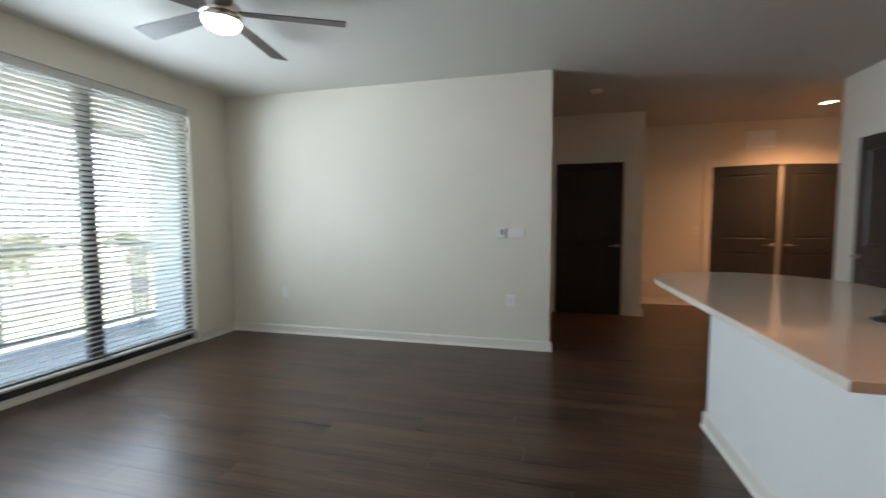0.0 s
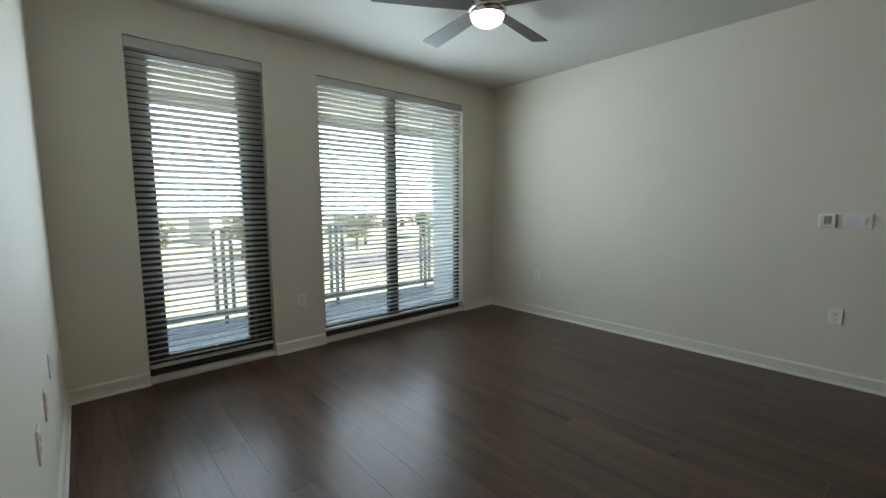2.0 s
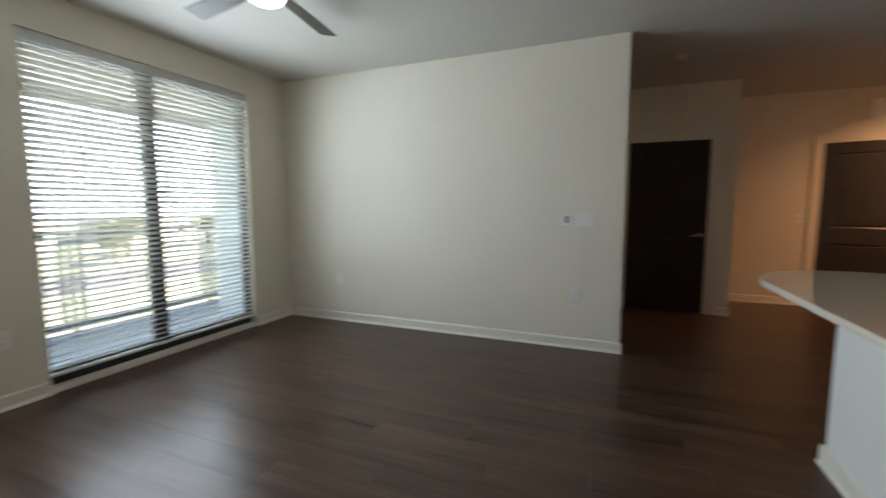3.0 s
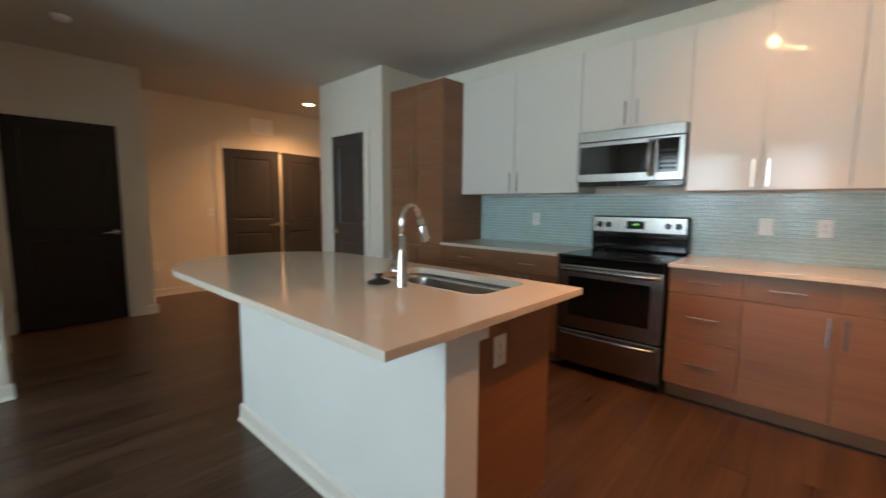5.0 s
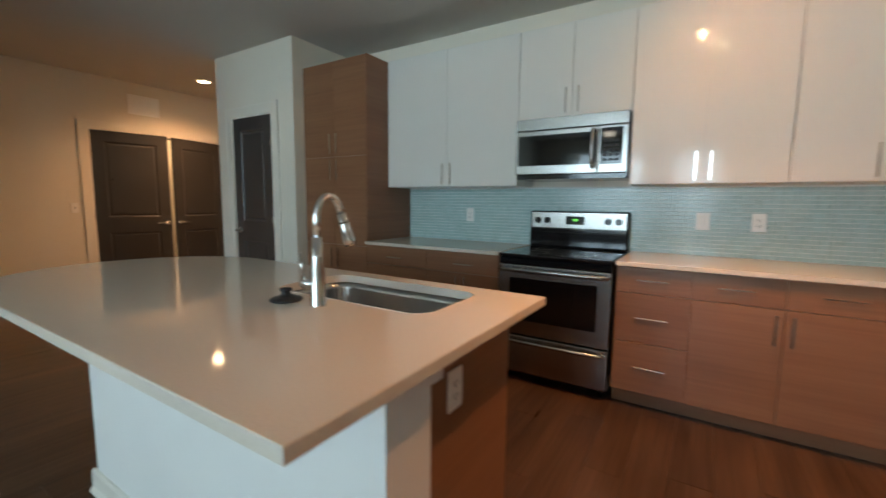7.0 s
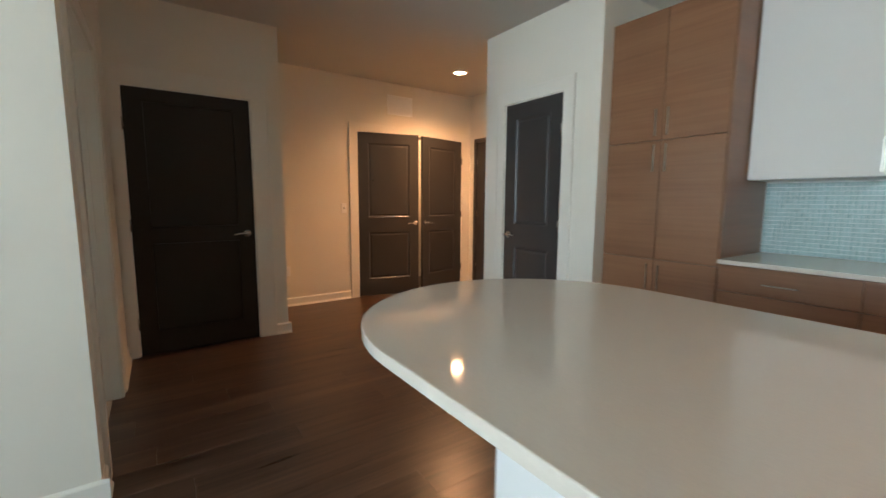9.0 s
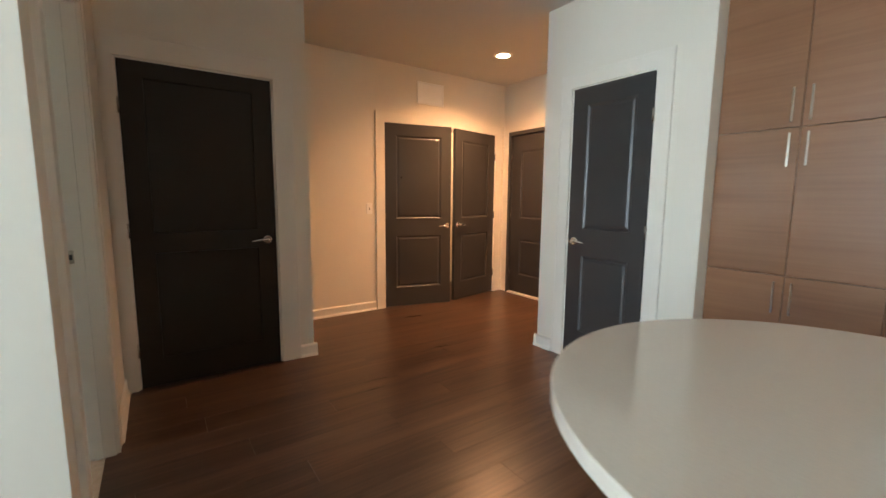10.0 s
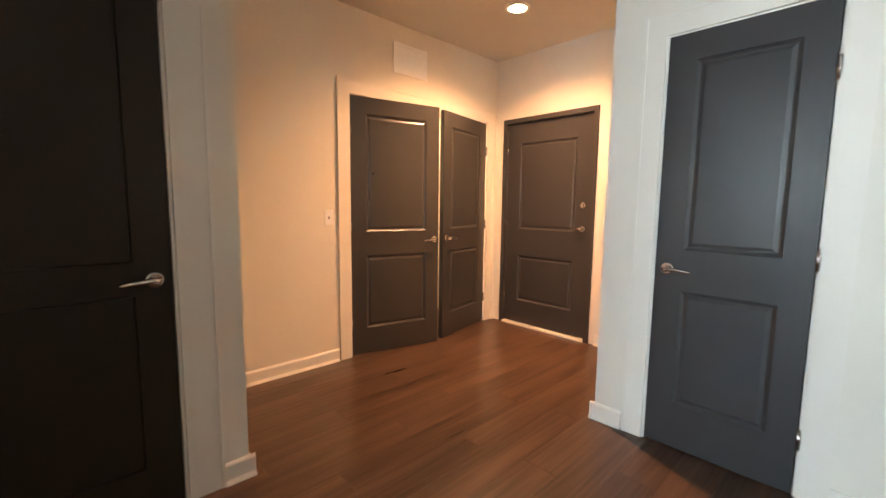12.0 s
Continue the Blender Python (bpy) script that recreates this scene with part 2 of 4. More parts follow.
def tube(bm, pts, radii, seg=12, caps=True):
    """A round bar through the points."""
    pts = [Vector(p) for p in pts]
    if not isinstance(radii, (list, tuple)):
        radii = [radii] * len(pts)
    rings = []
    side = None
    for i, p in enumerate(pts):
        way = (pts[min(i + 1, len(pts) - 1)] - pts[max(i - 1, 0)]).normalized()
        if side is None:
            side, _ = ring_frame(p, way)
        side = (side - way * side.dot(way)).normalized()
        up = side.cross(way)
        rings.append([bm.verts.new(p + (side * math.cos(a) + up * math.sin(a)) * radii[i]) for a in (2 * math.pi * k / seg for k in range(seg))])
    for a, b in zip(rings, rings[1:]):
        for k in range(seg):
            f = bm.faces.new((a[k], a[(k + 1) % seg], b[(k + 1) % seg], b[k]))
            f.smooth = True
    if caps:
        bm.faces.new(rings[0][::-1])
        bm.faces.new(rings[-1])
    return bm


def lathe(bm, profile, centre=(0, 0, 0), seg=32, smooth=True):
    """Turn (radius, z) pairs about an upright axis."""
    cx, cy, cz = centre
    rings = []
    for r, z in profile:
        if r < 1e-6:
            rings.append([bm.verts.new((cx, cy, cz + z))])
        else:
            rings.append([bm.verts.new((cx + r * math.cos(2 * math.pi * k / seg), cy + r * math.sin(2 * math.pi * k / seg), cz + z)) for k in range(seg)])
    for a, b in zip(rings, rings[1:]):
        for k in range(seg):
            q = (k + 1) % seg
            vs = [a[0], b[q], b[k]] if len(a) == 1 else [a[k], a[q], b[0]] if len(b) == 1 else [a[k], a[q], b[q], b[k]]
            if len(a) == 1 and len(b) == 1:
                continue
            bm.faces.new(vs).smooth = smooth
    return bm


def prism(bm, outline, z0, z1):
    """An upright prism over a plan outline."""
    lo = [bm.verts.new((x, y, z0)) for x, y in outline]
    hi = [bm.verts.new((x, y, z1)) for x, y in outline]
    n = len(outline)
    bm.faces.new(lo[::-1])
    bm.faces.new(hi)
    for i in range(n):
        bm.faces.new((lo[i], lo[(i + 1) % n], hi[(i + 1) % n], hi[i]))
    return bm


def mesh_of(name, bm, mat):
    bmesh.ops.recalc_face_normals(bm, faces=bm.faces[:])
    me = bpy.data.meshes.new(name)
    bm.to_mesh(me)
    bm.free()
    me.materials.append(mat)
    return me


def part(name, bm, mat, parent, label=""):
    """One mesh under a thing or a part. bm may be a mesh already made."""
    ob = new(name, bm if isinstance(bm, bpy.types.Mesh) else mesh_of(name, bm, mat))
    ob.parent = parent
    if label:
        tagged(ob, label)
    return ob


def solid(name, bm, mat, label, category, group="", kind=""):
    """A thing, or a piece of the setting, that is one mesh."""
    return tagged(new(name, mesh_of(name, bm, mat)), label, category, group, kind)


def thing(name, m, label, category, group="", kind=""):
    """An empty that carries a thing's parts."""
    ob = new(name)
    ob.empty_display_size = 0.1
    ob.matrix_world = m
    return tagged(ob, label, category, group, kind)


# Turns that bring a front facing local -y to face west, south, east or north.
WEST, SOUTH, EAST, NORTH = -90, 0, 90, 180

# ---- structure ----
H = 2.77
T = 2.12


def wall(name, dims, label="matt off-white painted plaster wall with faint orange-peel texture", mat=None):
    return solid(name, boxes(*dims), mat or PAINT, label, "wall", kind="structure")


wall("wall_west", [(-0.15, 0, -0.12, 0.47, -0.05, H), (-0.15, 0, 1.39, 1.862, -0.05, H), (-0.15, 0, 3.70, 5.1, -0.05, H), (-0.15, 0, 6.6, 7.3, -0.05, H),
                   (-0.15, 0, 0.47, 1.39, 2.50, H), (-0.15, 0, 1.862, 3.70, 2.50, H), (-0.15, 0, 0.47, 1.39, -0.05, 0.004), (-0.15, 0, 1.862, 3.70, -0.05, 0.004),
                   (-0.15, 0, 5.1, 6.6, -0.05, 0.8), (-0.15, 0, 5.1, 6.6, 2.3, H)])
wall("wall_south", [(0, 2.6, -0.12, 0, 0, H)])
wall("wall_alcove", [(2.48, 2.6, -0.80, -0.12, 0, H)])
wall("wall_south_kitchen", [(2.48, 7.55, -0.92, -0.80, 0, H)])
wall("wall_north", [(0, 3.725, 4.25, 4.37, 0, H)])
wall("wall_bedroom", [(3.605, 3.725, 4.37, 4.46, 0, H), (3.605, 3.725, 5.36, 6.13, 0, H), (3.605, 3.725, 4.46, 5.36, T, H)])
wall("wall_closet_door", [(3.605, 3.80, 6.13, 6.25, 0, H), (4.71, 4.955, 6.13, 6.25, 0, H), (3.80, 4.71, 6.13, 6.25, T, H)])
wall("wall_hall_west", [(4.835, 4.955, 6.25, 7.24, 0, H)])
wall("wall_hall_north", [(4.955, 6.10, 7.12, 7.24, 0, H), (7.76, 8.05, 7.12, 7.24, 0, H), (6.10, 7.76, 7.12, 7.24, T, H)])
wall("wall_entry", [(7.91, 8.05, 5.16, 5.96, 0, H), (7.91, 8.05, 7.0, 7.12, 0, H), (7.91, 8.05, 5.96, 7.0, 2.15, H)])
wall("wall_pantry_west", [(6.66, 6.78, 4.02, 4.345, 0, H), (6.66, 6.78, 5.005, 5.28, 0, H), (6.66, 6.78, 4.345, 5.005, T, H)])
wall("wall_pantry_north", [(6.78, 7.91, 5.16, 5.28, 0, H)])
wall("wall_pantry_south", [(6.78, 7.40, 4.02, 4.14, 0, H)])
wall("wall_kitchen", [(7.40, 7.55, -0.80, 5.16, 0, H)])
wall("wall_laundry", [(5.98, 6.10, 7.24, 8.1, 0, H), (7.76, 7.88, 7.24, 8.1, 0, H), (6.10, 7.76, 7.98, 8.1, 0, H)])
wall("wall_bedroom_back", [(0, 3.62, 7.18, 7.3, 0, H), (3.5, 3.62, 6.13, 7.18, 0, H)])
wall("wall_outer", [(8.05, 8.17, -0.92, 8.1, -0.05, H), (3.5, 5.98, 8.1, 8.2, -0.05, H), (3.74, 4.955, 6.9, 7.0, 0, H)])
solid("ceiling", boxes((-0.15, 8.17, -0.92, 8.2, H, H + 0.25)), DIM_CEIL, "smooth matt white painted ceiling, darkened in colour for weaker light", "ceiling", kind="structure")
solid("subfloor", boxes((-0.15, 8.17, -0.92, 8.2, -0.30, -0.055)), SUBFLOOR, "dark floor slab under the planks", "floor", kind="structure")
solid("bedroom_carpet", boxes((0, 3.68, 4.37, 7.18, -0.05, 0.006)), CARPET, "beige cut-pile carpet in the bedroom", "carpet", kind="structure")


def baseboard(x0, y0, x1, y1, nx, ny, h=0.10):
    """A board with an eased top and a shoe strip, along a wall whose face looks to (nx, ny)."""
    prof = [(0.0, 0.0), (0.026, 0.0), (0.026, 0.006), (0.016, 0.020), (0.014, 0.024), (0.014, h - 0.012), (0.006, h), (0.0, h)]
    bm = bmesh.new()
    ends = []
    for x, y in ((x0, y0), (x1, y1)):
        ends.append([bm.verts.new((x + nx * (d + 0.0005), y + ny * (d + 0.0005), z)) for d, z in prof])
    n = len(prof)
    for i in range(n):
        bm.faces.new((ends[0][i], ends[0][(i + 1) % n], ends[1][(i + 1) % n], ends[1][i]))
    bm.faces.new(ends[0][::-1])
    bm.faces.new(ends[1])
    return solid("baseboard", bm, TRIM, "white painted baseboard with a shoe moulding", "baseboard", kind="structure")


for seg in [(0, 0.0, 0, 0.47, 1, 0), (0, 1.39, 0, 1.862, 1, 0), (0, 3.70, 0, 4.25, 1, 0), (0, 4.25, 3.751, 4.25, 0, -1), (0, 0, 2.6, 0, 0, 1),
            (3.725, 4.25, 3.725, 4.37, 1, 0), (3.725, 5.45, 3.725, 6.13, 1, 0), (4.85, 6.13, 4.981, 6.13, 0, -1), (4.955, 6.13, 4.955, 7.12, 1, 0),
            (4.955, 7.12, 5.985, 7.12, 0, -1), (7.875, 7.12, 7.91, 7.12, 0, -1), (7.91, 5.28, 7.91, 5.90, -1, 0), (6.634, 5.28, 7.91, 5.28, 0, 1),
            (6.66, 5.12, 6.66, 5.306, -1, 0), (6.66, 3.994, 6.66, 4.24, -1, 0), (6.634, 4.02, 6.79, 4.02, 0, -1),
            (2.6, -0.8, 2.6, -0.02, 1, 0), (2.6, -0.8, 4.5, -0.8, 0, 1), (0, 4.37, 3.62, 4.37, 0, 1), (0, 7.18, 3.5, 7.18, 0, -1), (6.10, 7.98, 7.76, 7.98, 0, -1)]:
    baseboard(*seg)


def casing(m, w, h, side=0.10, left=None, depth=0.12):
    """Flat casing with a raised outer bead round an opening, and the jamb that lines it. Local x runs along the wall, front is -y."""
    left = side if left is None else left
    bm = bmesh.new()
    for a, b, inner in ((-left, 0, 1), (w, w + side, -1)):
        if b - a > 0.02:
            box(bm, a, b, -0.015, 0, 0, h + side)
            o = (a, a + 0.014) if inner > 0 else (b - 0.014, b)
            box(bm, o[0], o[1], -0.0185, -0.0152, 0, h + side)
    box(bm, 0, w, -0.015, 0, h, h + side)
    box(bm, 0.0, w, -0.0185, -0.0152, h + side - 0.014, h + side)
    bm.transform(m)
    solid("door_casing", bm, CASING, "white painted flat door casing with a raised edge", "trim", kind="structure")
    bm = bmesh.new()
    box(bm, 0, 0.012, 0.0005, depth, 0, h)
    box(bm, w - 0.012, w, 0.0005, depth, 0, h)
    box(bm, 0.012, w - 0.012, 0.0005, depth, h - 0.012, h)
    bm.transform(m)
    solid("door_jamb", bm, TRIM, "white painted door jamb", "trim", kind="structure")


casing(pose(3.80, 6.13, 0, rz=SOUTH), 0.91, T, 0.14, 0.05)
casing(pose(6.10, 7.12, 0, rz=SOUTH), 1.66, T, 0.105)
casing(pose(6.66, 5.005, 0, rz=WEST), 0.66, T, 0.105)
casing(pose(3.725, 4.46, 0, rz=EAST), 0.90, T, 0.09)
solid("door_stop", boxes((3.64, 3.675, 5.336, 5.3475, 0, T - 0.013), (3.64, 3.675, 4.4725, 4.484, 0, T - 0.013)), TRIM, "white painted door stop in the jamb", "trim", kind="structure")

# ---- doors ----


def panel_face(bm, x0, x1, z0, z1, y, raised):
    """A sunk panel: its moulding slopes back from the face and, if raised, the field comes forward again."""
    steps = [(0, 0), (0.005, 0.004), (0.016, 0.010), (0.022, 0.010), (0.038, 0.004)] if raised else [(0, 0), (0.004, 0.011)]
    loops = []
    for inset, deep in steps:
        loops.append([bm.verts.new((x, y + deep, z)) for x, z in ((x0 + inset, z0 + inset), (x1 - inset, z0 + inset), (x1 - inset, z1 - inset), (x0 + inset, z1 - inset))])
    for a, b in zip(loops, loops[1:]):
        for k in range(4):
            bm.faces.new((a[k], a[(k + 1) % 4], b[(k + 1) % 4], b[k]))
    bm.faces.new(loops[-1])


def slab(w, h, stile, raised, split=(0.22, 0.86, 1.03, 0.13), thick=0.04, far=None):
    """A two-panel door leaf. split: bottom rail's top, lock rail's bottom and top, top rail's depth."""
    bm = bmesh.new()
    xs, zs = [0, stile, w - (far or stile), w], [0, split[0], split[1], split[2], h - split[3], h]
    grid = {(i, k): bm.verts.new((x, 0, z)) for i, x in enumerate(xs) for k, z in enumerate(zs)}
    for i in range(3):
        for k in range(5):
            if i == 1 and k in (1, 3):
                panel_face(bm, xs[1], xs[2], zs[k], zs[k + 1], 0, raised)
            else:
                bm.faces.new((grid[i, k], grid[i + 1, k], grid[i + 1, k + 1], grid[i, k + 1]))
    back = [bm.verts.new((x, thick, z)) for x, z in ((0, 0), (w, 0), (w, h), (0, h))]
    bm.faces.new(back[::-1])
    rim = [[grid[i, 0] for i in range(4)], [grid[3, k] for k in range(6)], [grid[i, 5] for i in (3, 2, 1, 0)], [grid[0, k] for k in (5, 4, 3, 2, 1, 0)]]
    for e, run in enumerate(rim):
        bm.faces.new([*run, back[(e + 1) % 4], back[e]])
    bmesh.ops.remove_doubles(bm, verts=bm.verts[:], dist=0.0002)
    return bm


def lever(parent, x, z, way):
    """A round rose, a neck and a lever that runs along local x (way +1 or -1)."""
    rose = bmesh.new()
    tube(rose, [(x, 0, z), (x, -0.008, z), (x, -0.012, z)], [0.032, 0.032, 0.024], 24)
    handle = part("door_handle", rose, NICKEL, parent, "satin nickel lever handle")
    bm = bmesh.new()
    tube(bm, [(x, -0.010, z), (x, -0.040, z)], [0.012, 0.011], 14)
    tube(bm, [(x - way * 0.012, -0.046, z), (x + way * 0.02, -0.048, z + 0.002), (x + way * 0.07, -0.047, z - 0.001), (x + way * 0.115, -0.040, z - 0.006)], [0.0125, 0.012, 0.009, 0.007], 14)
    part("lever", bm, NICKEL, handle)
    return handle


def hinge(parent, x, z):
    bm = boxes((x - 0.007, x + 0.007, -0.004, 0.002, z - 0.045, z + 0.045))
    tube(bm, [(x, -0.009, z - 0.047), (x, -0.009, z + 0.047)], 0.0065, 10)
    part("hinge", bm, NICKEL, parent)


def door(name, m, w, h, stile, raised, knob, hinge_x, label, split=(0.22, 0.86, 1.03, 0.13), bolt=False, grip=0.945, paint=None, far=None):
    d = thing(name, m, label, "door", kind="structure")
    part("door_leaf", slab(w, h, stile, raised, split, far=far), paint or DARK, d)
    if knob:
        lever(d, knob, grip, -1 if knob > w / 2 else 1)
    for z in (0.26, h / 2, h - 0.28):
        hinge(d, hinge_x, z)
    if bolt:
        bm = bmesh.new()
        tube(bm, [(knob, 0, 1.25), (knob, -0.012, 1.25), (knob, -0.016, 1.25)], [0.030, 0.030, 0.024], 24)
        tube(bm, [(knob, -0.014, 1.25), (knob, -0.026, 1.25)], 0.013, 14)
        part("deadbolt", bm, NICKEL, d, "satin nickel deadbolt")
    return d


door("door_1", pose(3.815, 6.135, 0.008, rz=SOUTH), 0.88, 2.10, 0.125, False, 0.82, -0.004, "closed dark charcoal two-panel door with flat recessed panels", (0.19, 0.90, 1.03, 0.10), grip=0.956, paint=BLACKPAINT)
door("door_2", pose(6.66 - 0.004, 4.990, 0.010, rz=WEST), 0.628, 2.10, 0.126, True, 0.06, 0.634, "closed dark grey two-panel pantry door with satin sheen", (0.235, 0.835, 1.045, 0.13), far=0.110)
leaf_turn = math.degrees(math.asin(0.2 / 0.815))
door("door_3", pose(6.115, 7.118, 0.010, rz=SOUTH - leaf_turn), 0.798, 2.10, 0.125, True, 0.755, -0.004, "dark brown two-panel laundry door standing slightly ajar", (0.22, 0.83, 1.03, 0.13))
right_leaf = pose(7.745, 7.118, 0.010, rz=SOUTH + leaf_turn - 2.0) @ Matrix.Translation((-0.788, 0, 0))
door("door_4", right_leaf, 0.788, 2.10, 0.125, True, 0.055, 0.792, "dark brown two-panel laundry door standing ajar beside its twin", (0.22, 0.83, 1.03, 0.13))
entry = door("door_5", pose(7.925, 6.955, 0.025, rz=WEST), 0.95, 2.075, 0.16, True, 0.875, -0.004, "closed dark brown two-panel entry door with deadbolt", (0.24, 0.72, 1.0, 0.20), True, 1.03)
bm = boxes((0, 0.045, -0.02, 0.13, 0, 2.15), (0.995, 1.04, -0.02, 0.13, 0, 2.15), (0.045, 0.995, -0.02, 0.13, 2.105, 2.15))
bm.transform(pose(7.91, 7.0, 0, rz=WEST))
solid("entry_door_frame", bm, DARK, "dark brown painted steel entry door frame", "door frame", kind="structure")
bm = boxes((0.045, 0.995, -0.03, 0.10, 0.0005, 0.020))
bm.transform(pose(7.91, 7.0, 0, rz=WEST))
solid("entry_threshold", bm, TRIM, "pale metal threshold under the entry door", "threshold", kind="structure")
plate = thing("strike_plate", pose(3.625, 5.345, 1.0, rz=SOUTH), "small dark metal strike plate set in the white door jamb", "strike plate")
part("plate", soft_box(-0.014, 0.014, 0, 0.002, -0.03, 0.03, 0.0008, 1), NICKEL, plate)
part("latch_hole", boxes((-0.008, 0.008, -0.0008, -0.0002, -0.013, 0.013)), SLOT, plate)

# ---- windows, blinds and balcony ----


def window_unit(name, y0, y1, panes, label):
    """A dark framed glazed unit in the west wall; panes: (y0, y1, z0, z1) of each glass."""
    w = thing(name, pose(0, 0, 0), label, "window", kind="structure")
    bm = bmesh.new()
    ys = sorted({y0, y1, *[p[0] for p in panes], *[p[1] for p in panes]})
    z0, z1 = panes[0][2], panes[0][3]
    box(bm, -0.135, -0.075, y0, y1, 0.0385, z0)
    box(bm, -0.135, -0.075, y0, y1, z1, 2.50)
    for a, b in zip(ys, ys[1:]):
        if not any(abs(a - p[0]) < 1e-6 for p in panes):
            box(bm, -0.135, -0.075, a, b, z0, z1)
    part("window_frame", bm, BRONZE, w, "dark bronze metal frame")
    for p in panes:
        ob = part("pane", boxes((-0.108, -0.102, p[0], p[1], p[2], p[3])), GLASS, w)
        ob.visible_shadow = False
    part("window_sill", soft_box(-0.14, 0.004, y0 + 0.001, y1 - 0.001, 0.005, 0.037, 0.004), TRIM, w, "white painted sill strip")
    return w


window_unit("window_1", 0.47, 1.39, [(0.605, 1.205, 0.18, 2.38)], "full-height glazed balcony door with a wide dark frame")
window_unit("window_2", 1.862, 3.70, [(1.905, 2.66, 0.15, 2.42), (2.775, 3.66, 0.15, 2.42)], "wide two-panel sliding balcony window with dark frame")
# Unseen window, added with its opening in wall_west to bring daylight into the bedroom.
solid("added_bedroom_window_pane", boxes((-0.10, -0.095, 5.1, 6.6, 0.8, 2.3)), GLASS, "plain glass pane of an unseen bedroom window added for daylight", "window", kind="structure").visible_shadow = False


def blind(y0, y1, label):
    """A horizontal blind, lowered, with its slats half open. Its foot is the origin's height."""
    b = thing("window_blind", pose(-0.035, y0, 0.0), label, "window blind", "white blinds on the balcony windows")
    w = y1 - y0
    part("valance", soft_box(0.010, 0.022, 0.0, w, 2.425, 2.497, 0.003), BLIND, b, "white valance strip")
    part("headrail", boxes((-0.025, 0.006, 0.004, w - 0.004, 2.44, 2.493)), BLIND, b)
    part("bottom_rail", soft_box(-0.025, 0.025, 0.006, w - 0.006, 0.112, 0.130, 0.003), BLIND, b)
    bm = bmesh.new()
    lift = 0.0025
    prof = [(-0.025, 0), (-0.012, lift), (0.012, lift), (0.025, 0)]
    rows = [[bm.verts.new((x, yy, z + t)) for x, z in prof] for yy in (0.003, w - 0.003) for t in (0, 0.0026)]
    lo0, hi0, lo1, hi1 = rows
    for k in range(3):
        bm.faces.new((lo0[k], lo0[k + 1], lo1[k + 1], lo1[k]))
        bm.faces.new((hi0[k], hi1[k], hi1[k + 1], hi0[k + 1]))
        bm.faces.new((lo0[k], hi0[k], hi0[k + 1], lo0[k + 1]))
        bm.faces.new((lo1[k], lo1[k + 1], hi1[k + 1], hi1[k]))
    bm.faces.new((lo0[0], lo1[0], hi1[0], hi0[0]))
    bm.faces.new((lo0[3], hi0[3], hi1[3], lo1[3]))
    me = mesh_of("slat", bm, BLIND)
    z, k = 0.160, 0
    while z < 2.43:
        ob = part("slat", me, None, b)
        ob.matrix_basis = pose(0, 0, z, ry=-SLAT_TILT + 1.2 * math.sin(k * 2.3) + 0.8 * math.sin(k * 0.7 + y0))
        z += 0.0445
        k += 1
    for f in (0.16, 0.5, 0.84):
        bm = bmesh.new()
        for x in (-0.026, 0.026):
            tube(bm, [(x, w * f, 0.12), (x, w * f, 2.45)], 0.0011, 5, False)
        part("ladder_cord", bm, BLIND, b)
    return b


SLAT_TILT = 28.0
blind(0.473, 1.387, "white horizontal slat blind lowered over the balcony door")
blind(1.865, 2.738, "white horizontal slat blind lowered over the sliding window")
blind(2.744, 3.697, "white horizontal slat blind lowered beside its twin")

# Balcony.
deck = tagged(new("balcony_deck"), "blue-grey boarded balcony floor", "balcony", kind="structure")
board = mesh_of("deck_board", boxes((-0.069, 0.069, -0.2, 5.6, -0.025, 0)), DECK)
for i in range(12):
    ob = part("deck_board", board, None, deck)
    ob.matrix_basis = pose(-0.22 - i * 0.142, 0, -0.055)
solid("balcony_slab", boxes((-1.86, -0.15, -0.2, 5.6, -0.28, -0.085)), STUCCO, "pale rendered balcony slab", "balcony", kind="structure")
solid("balcony_soffit", boxes((-1.78, -0.15, -0.25, 6.0, 2.52, 2.77)), SOFFIT, "tan boarded ceiling over the balcony", "ceiling", kind="structure")
solid("balcony_beam", boxes((-1.90, -1.781, -0.25, 6.0, 2.44, 2.80)), STUCCO, "pale rendered beam along the balcony edge", "beam", kind="structure")
solid("balcony_side_wall", boxes((-0.62, -0.15, 3.74, 3.86, -0.055, 2.52)), SKYLIT_STUCCO, "pale short rendered wall at the side of the balcony, blue sky light in its colour", "wall", kind="structure")
solid("balcony_end_wall", boxes((-1.86, -0.15, 5.6, 5.75, -0.3, 2.52)), STUCCO, "rendered wall closing the balcony's end", "wall", kind="structure")
rail = thing("balcony_railing", pose(-1.62, 0, -0.055), "dark grey metal balcony railing with tripled posts, glare haze in its colour", "railing")
part("top_rail", soft_box(-0.03, 0.03, -0.2, 5.59, 1.09, 1.13, 0.005), HAZED_RAIL, rail)
part("bottom_rail", soft_box(-0.02, 0.02, -0.2, 5.59, 0.10, 0.145, 0.004), HAZED_RAIL, rail)
for y in (-0.15, 1.385, 2.82, 4.40, 5.53):
    for k in (-1, 0, 1):
        part("post", boxes((-0.018, 0.018, y + k * 0.088 - 0.018, y + k * 0.088 + 0.018, 0.0 if k == 0 else 0.145, 1.09)), HAZED_RAIL, rail)
for z in (0.38, 0.62, 0.86):
    bm = bmesh.new()
    tube(bm, [(0, -0.2, z), (0, 5.58, z)], 0.003, 6, False)
    part("cable", bm, NICKEL, rail)

# ---- the distance outside ----
solid("ground", boxes((-2500, 2500, -2500, 2500, -3.9, -3.5)), GLARE_GRASS, "sunlit green lawn reaching the horizon, paled in colour for outdoor glare", "ground", kind="structure")
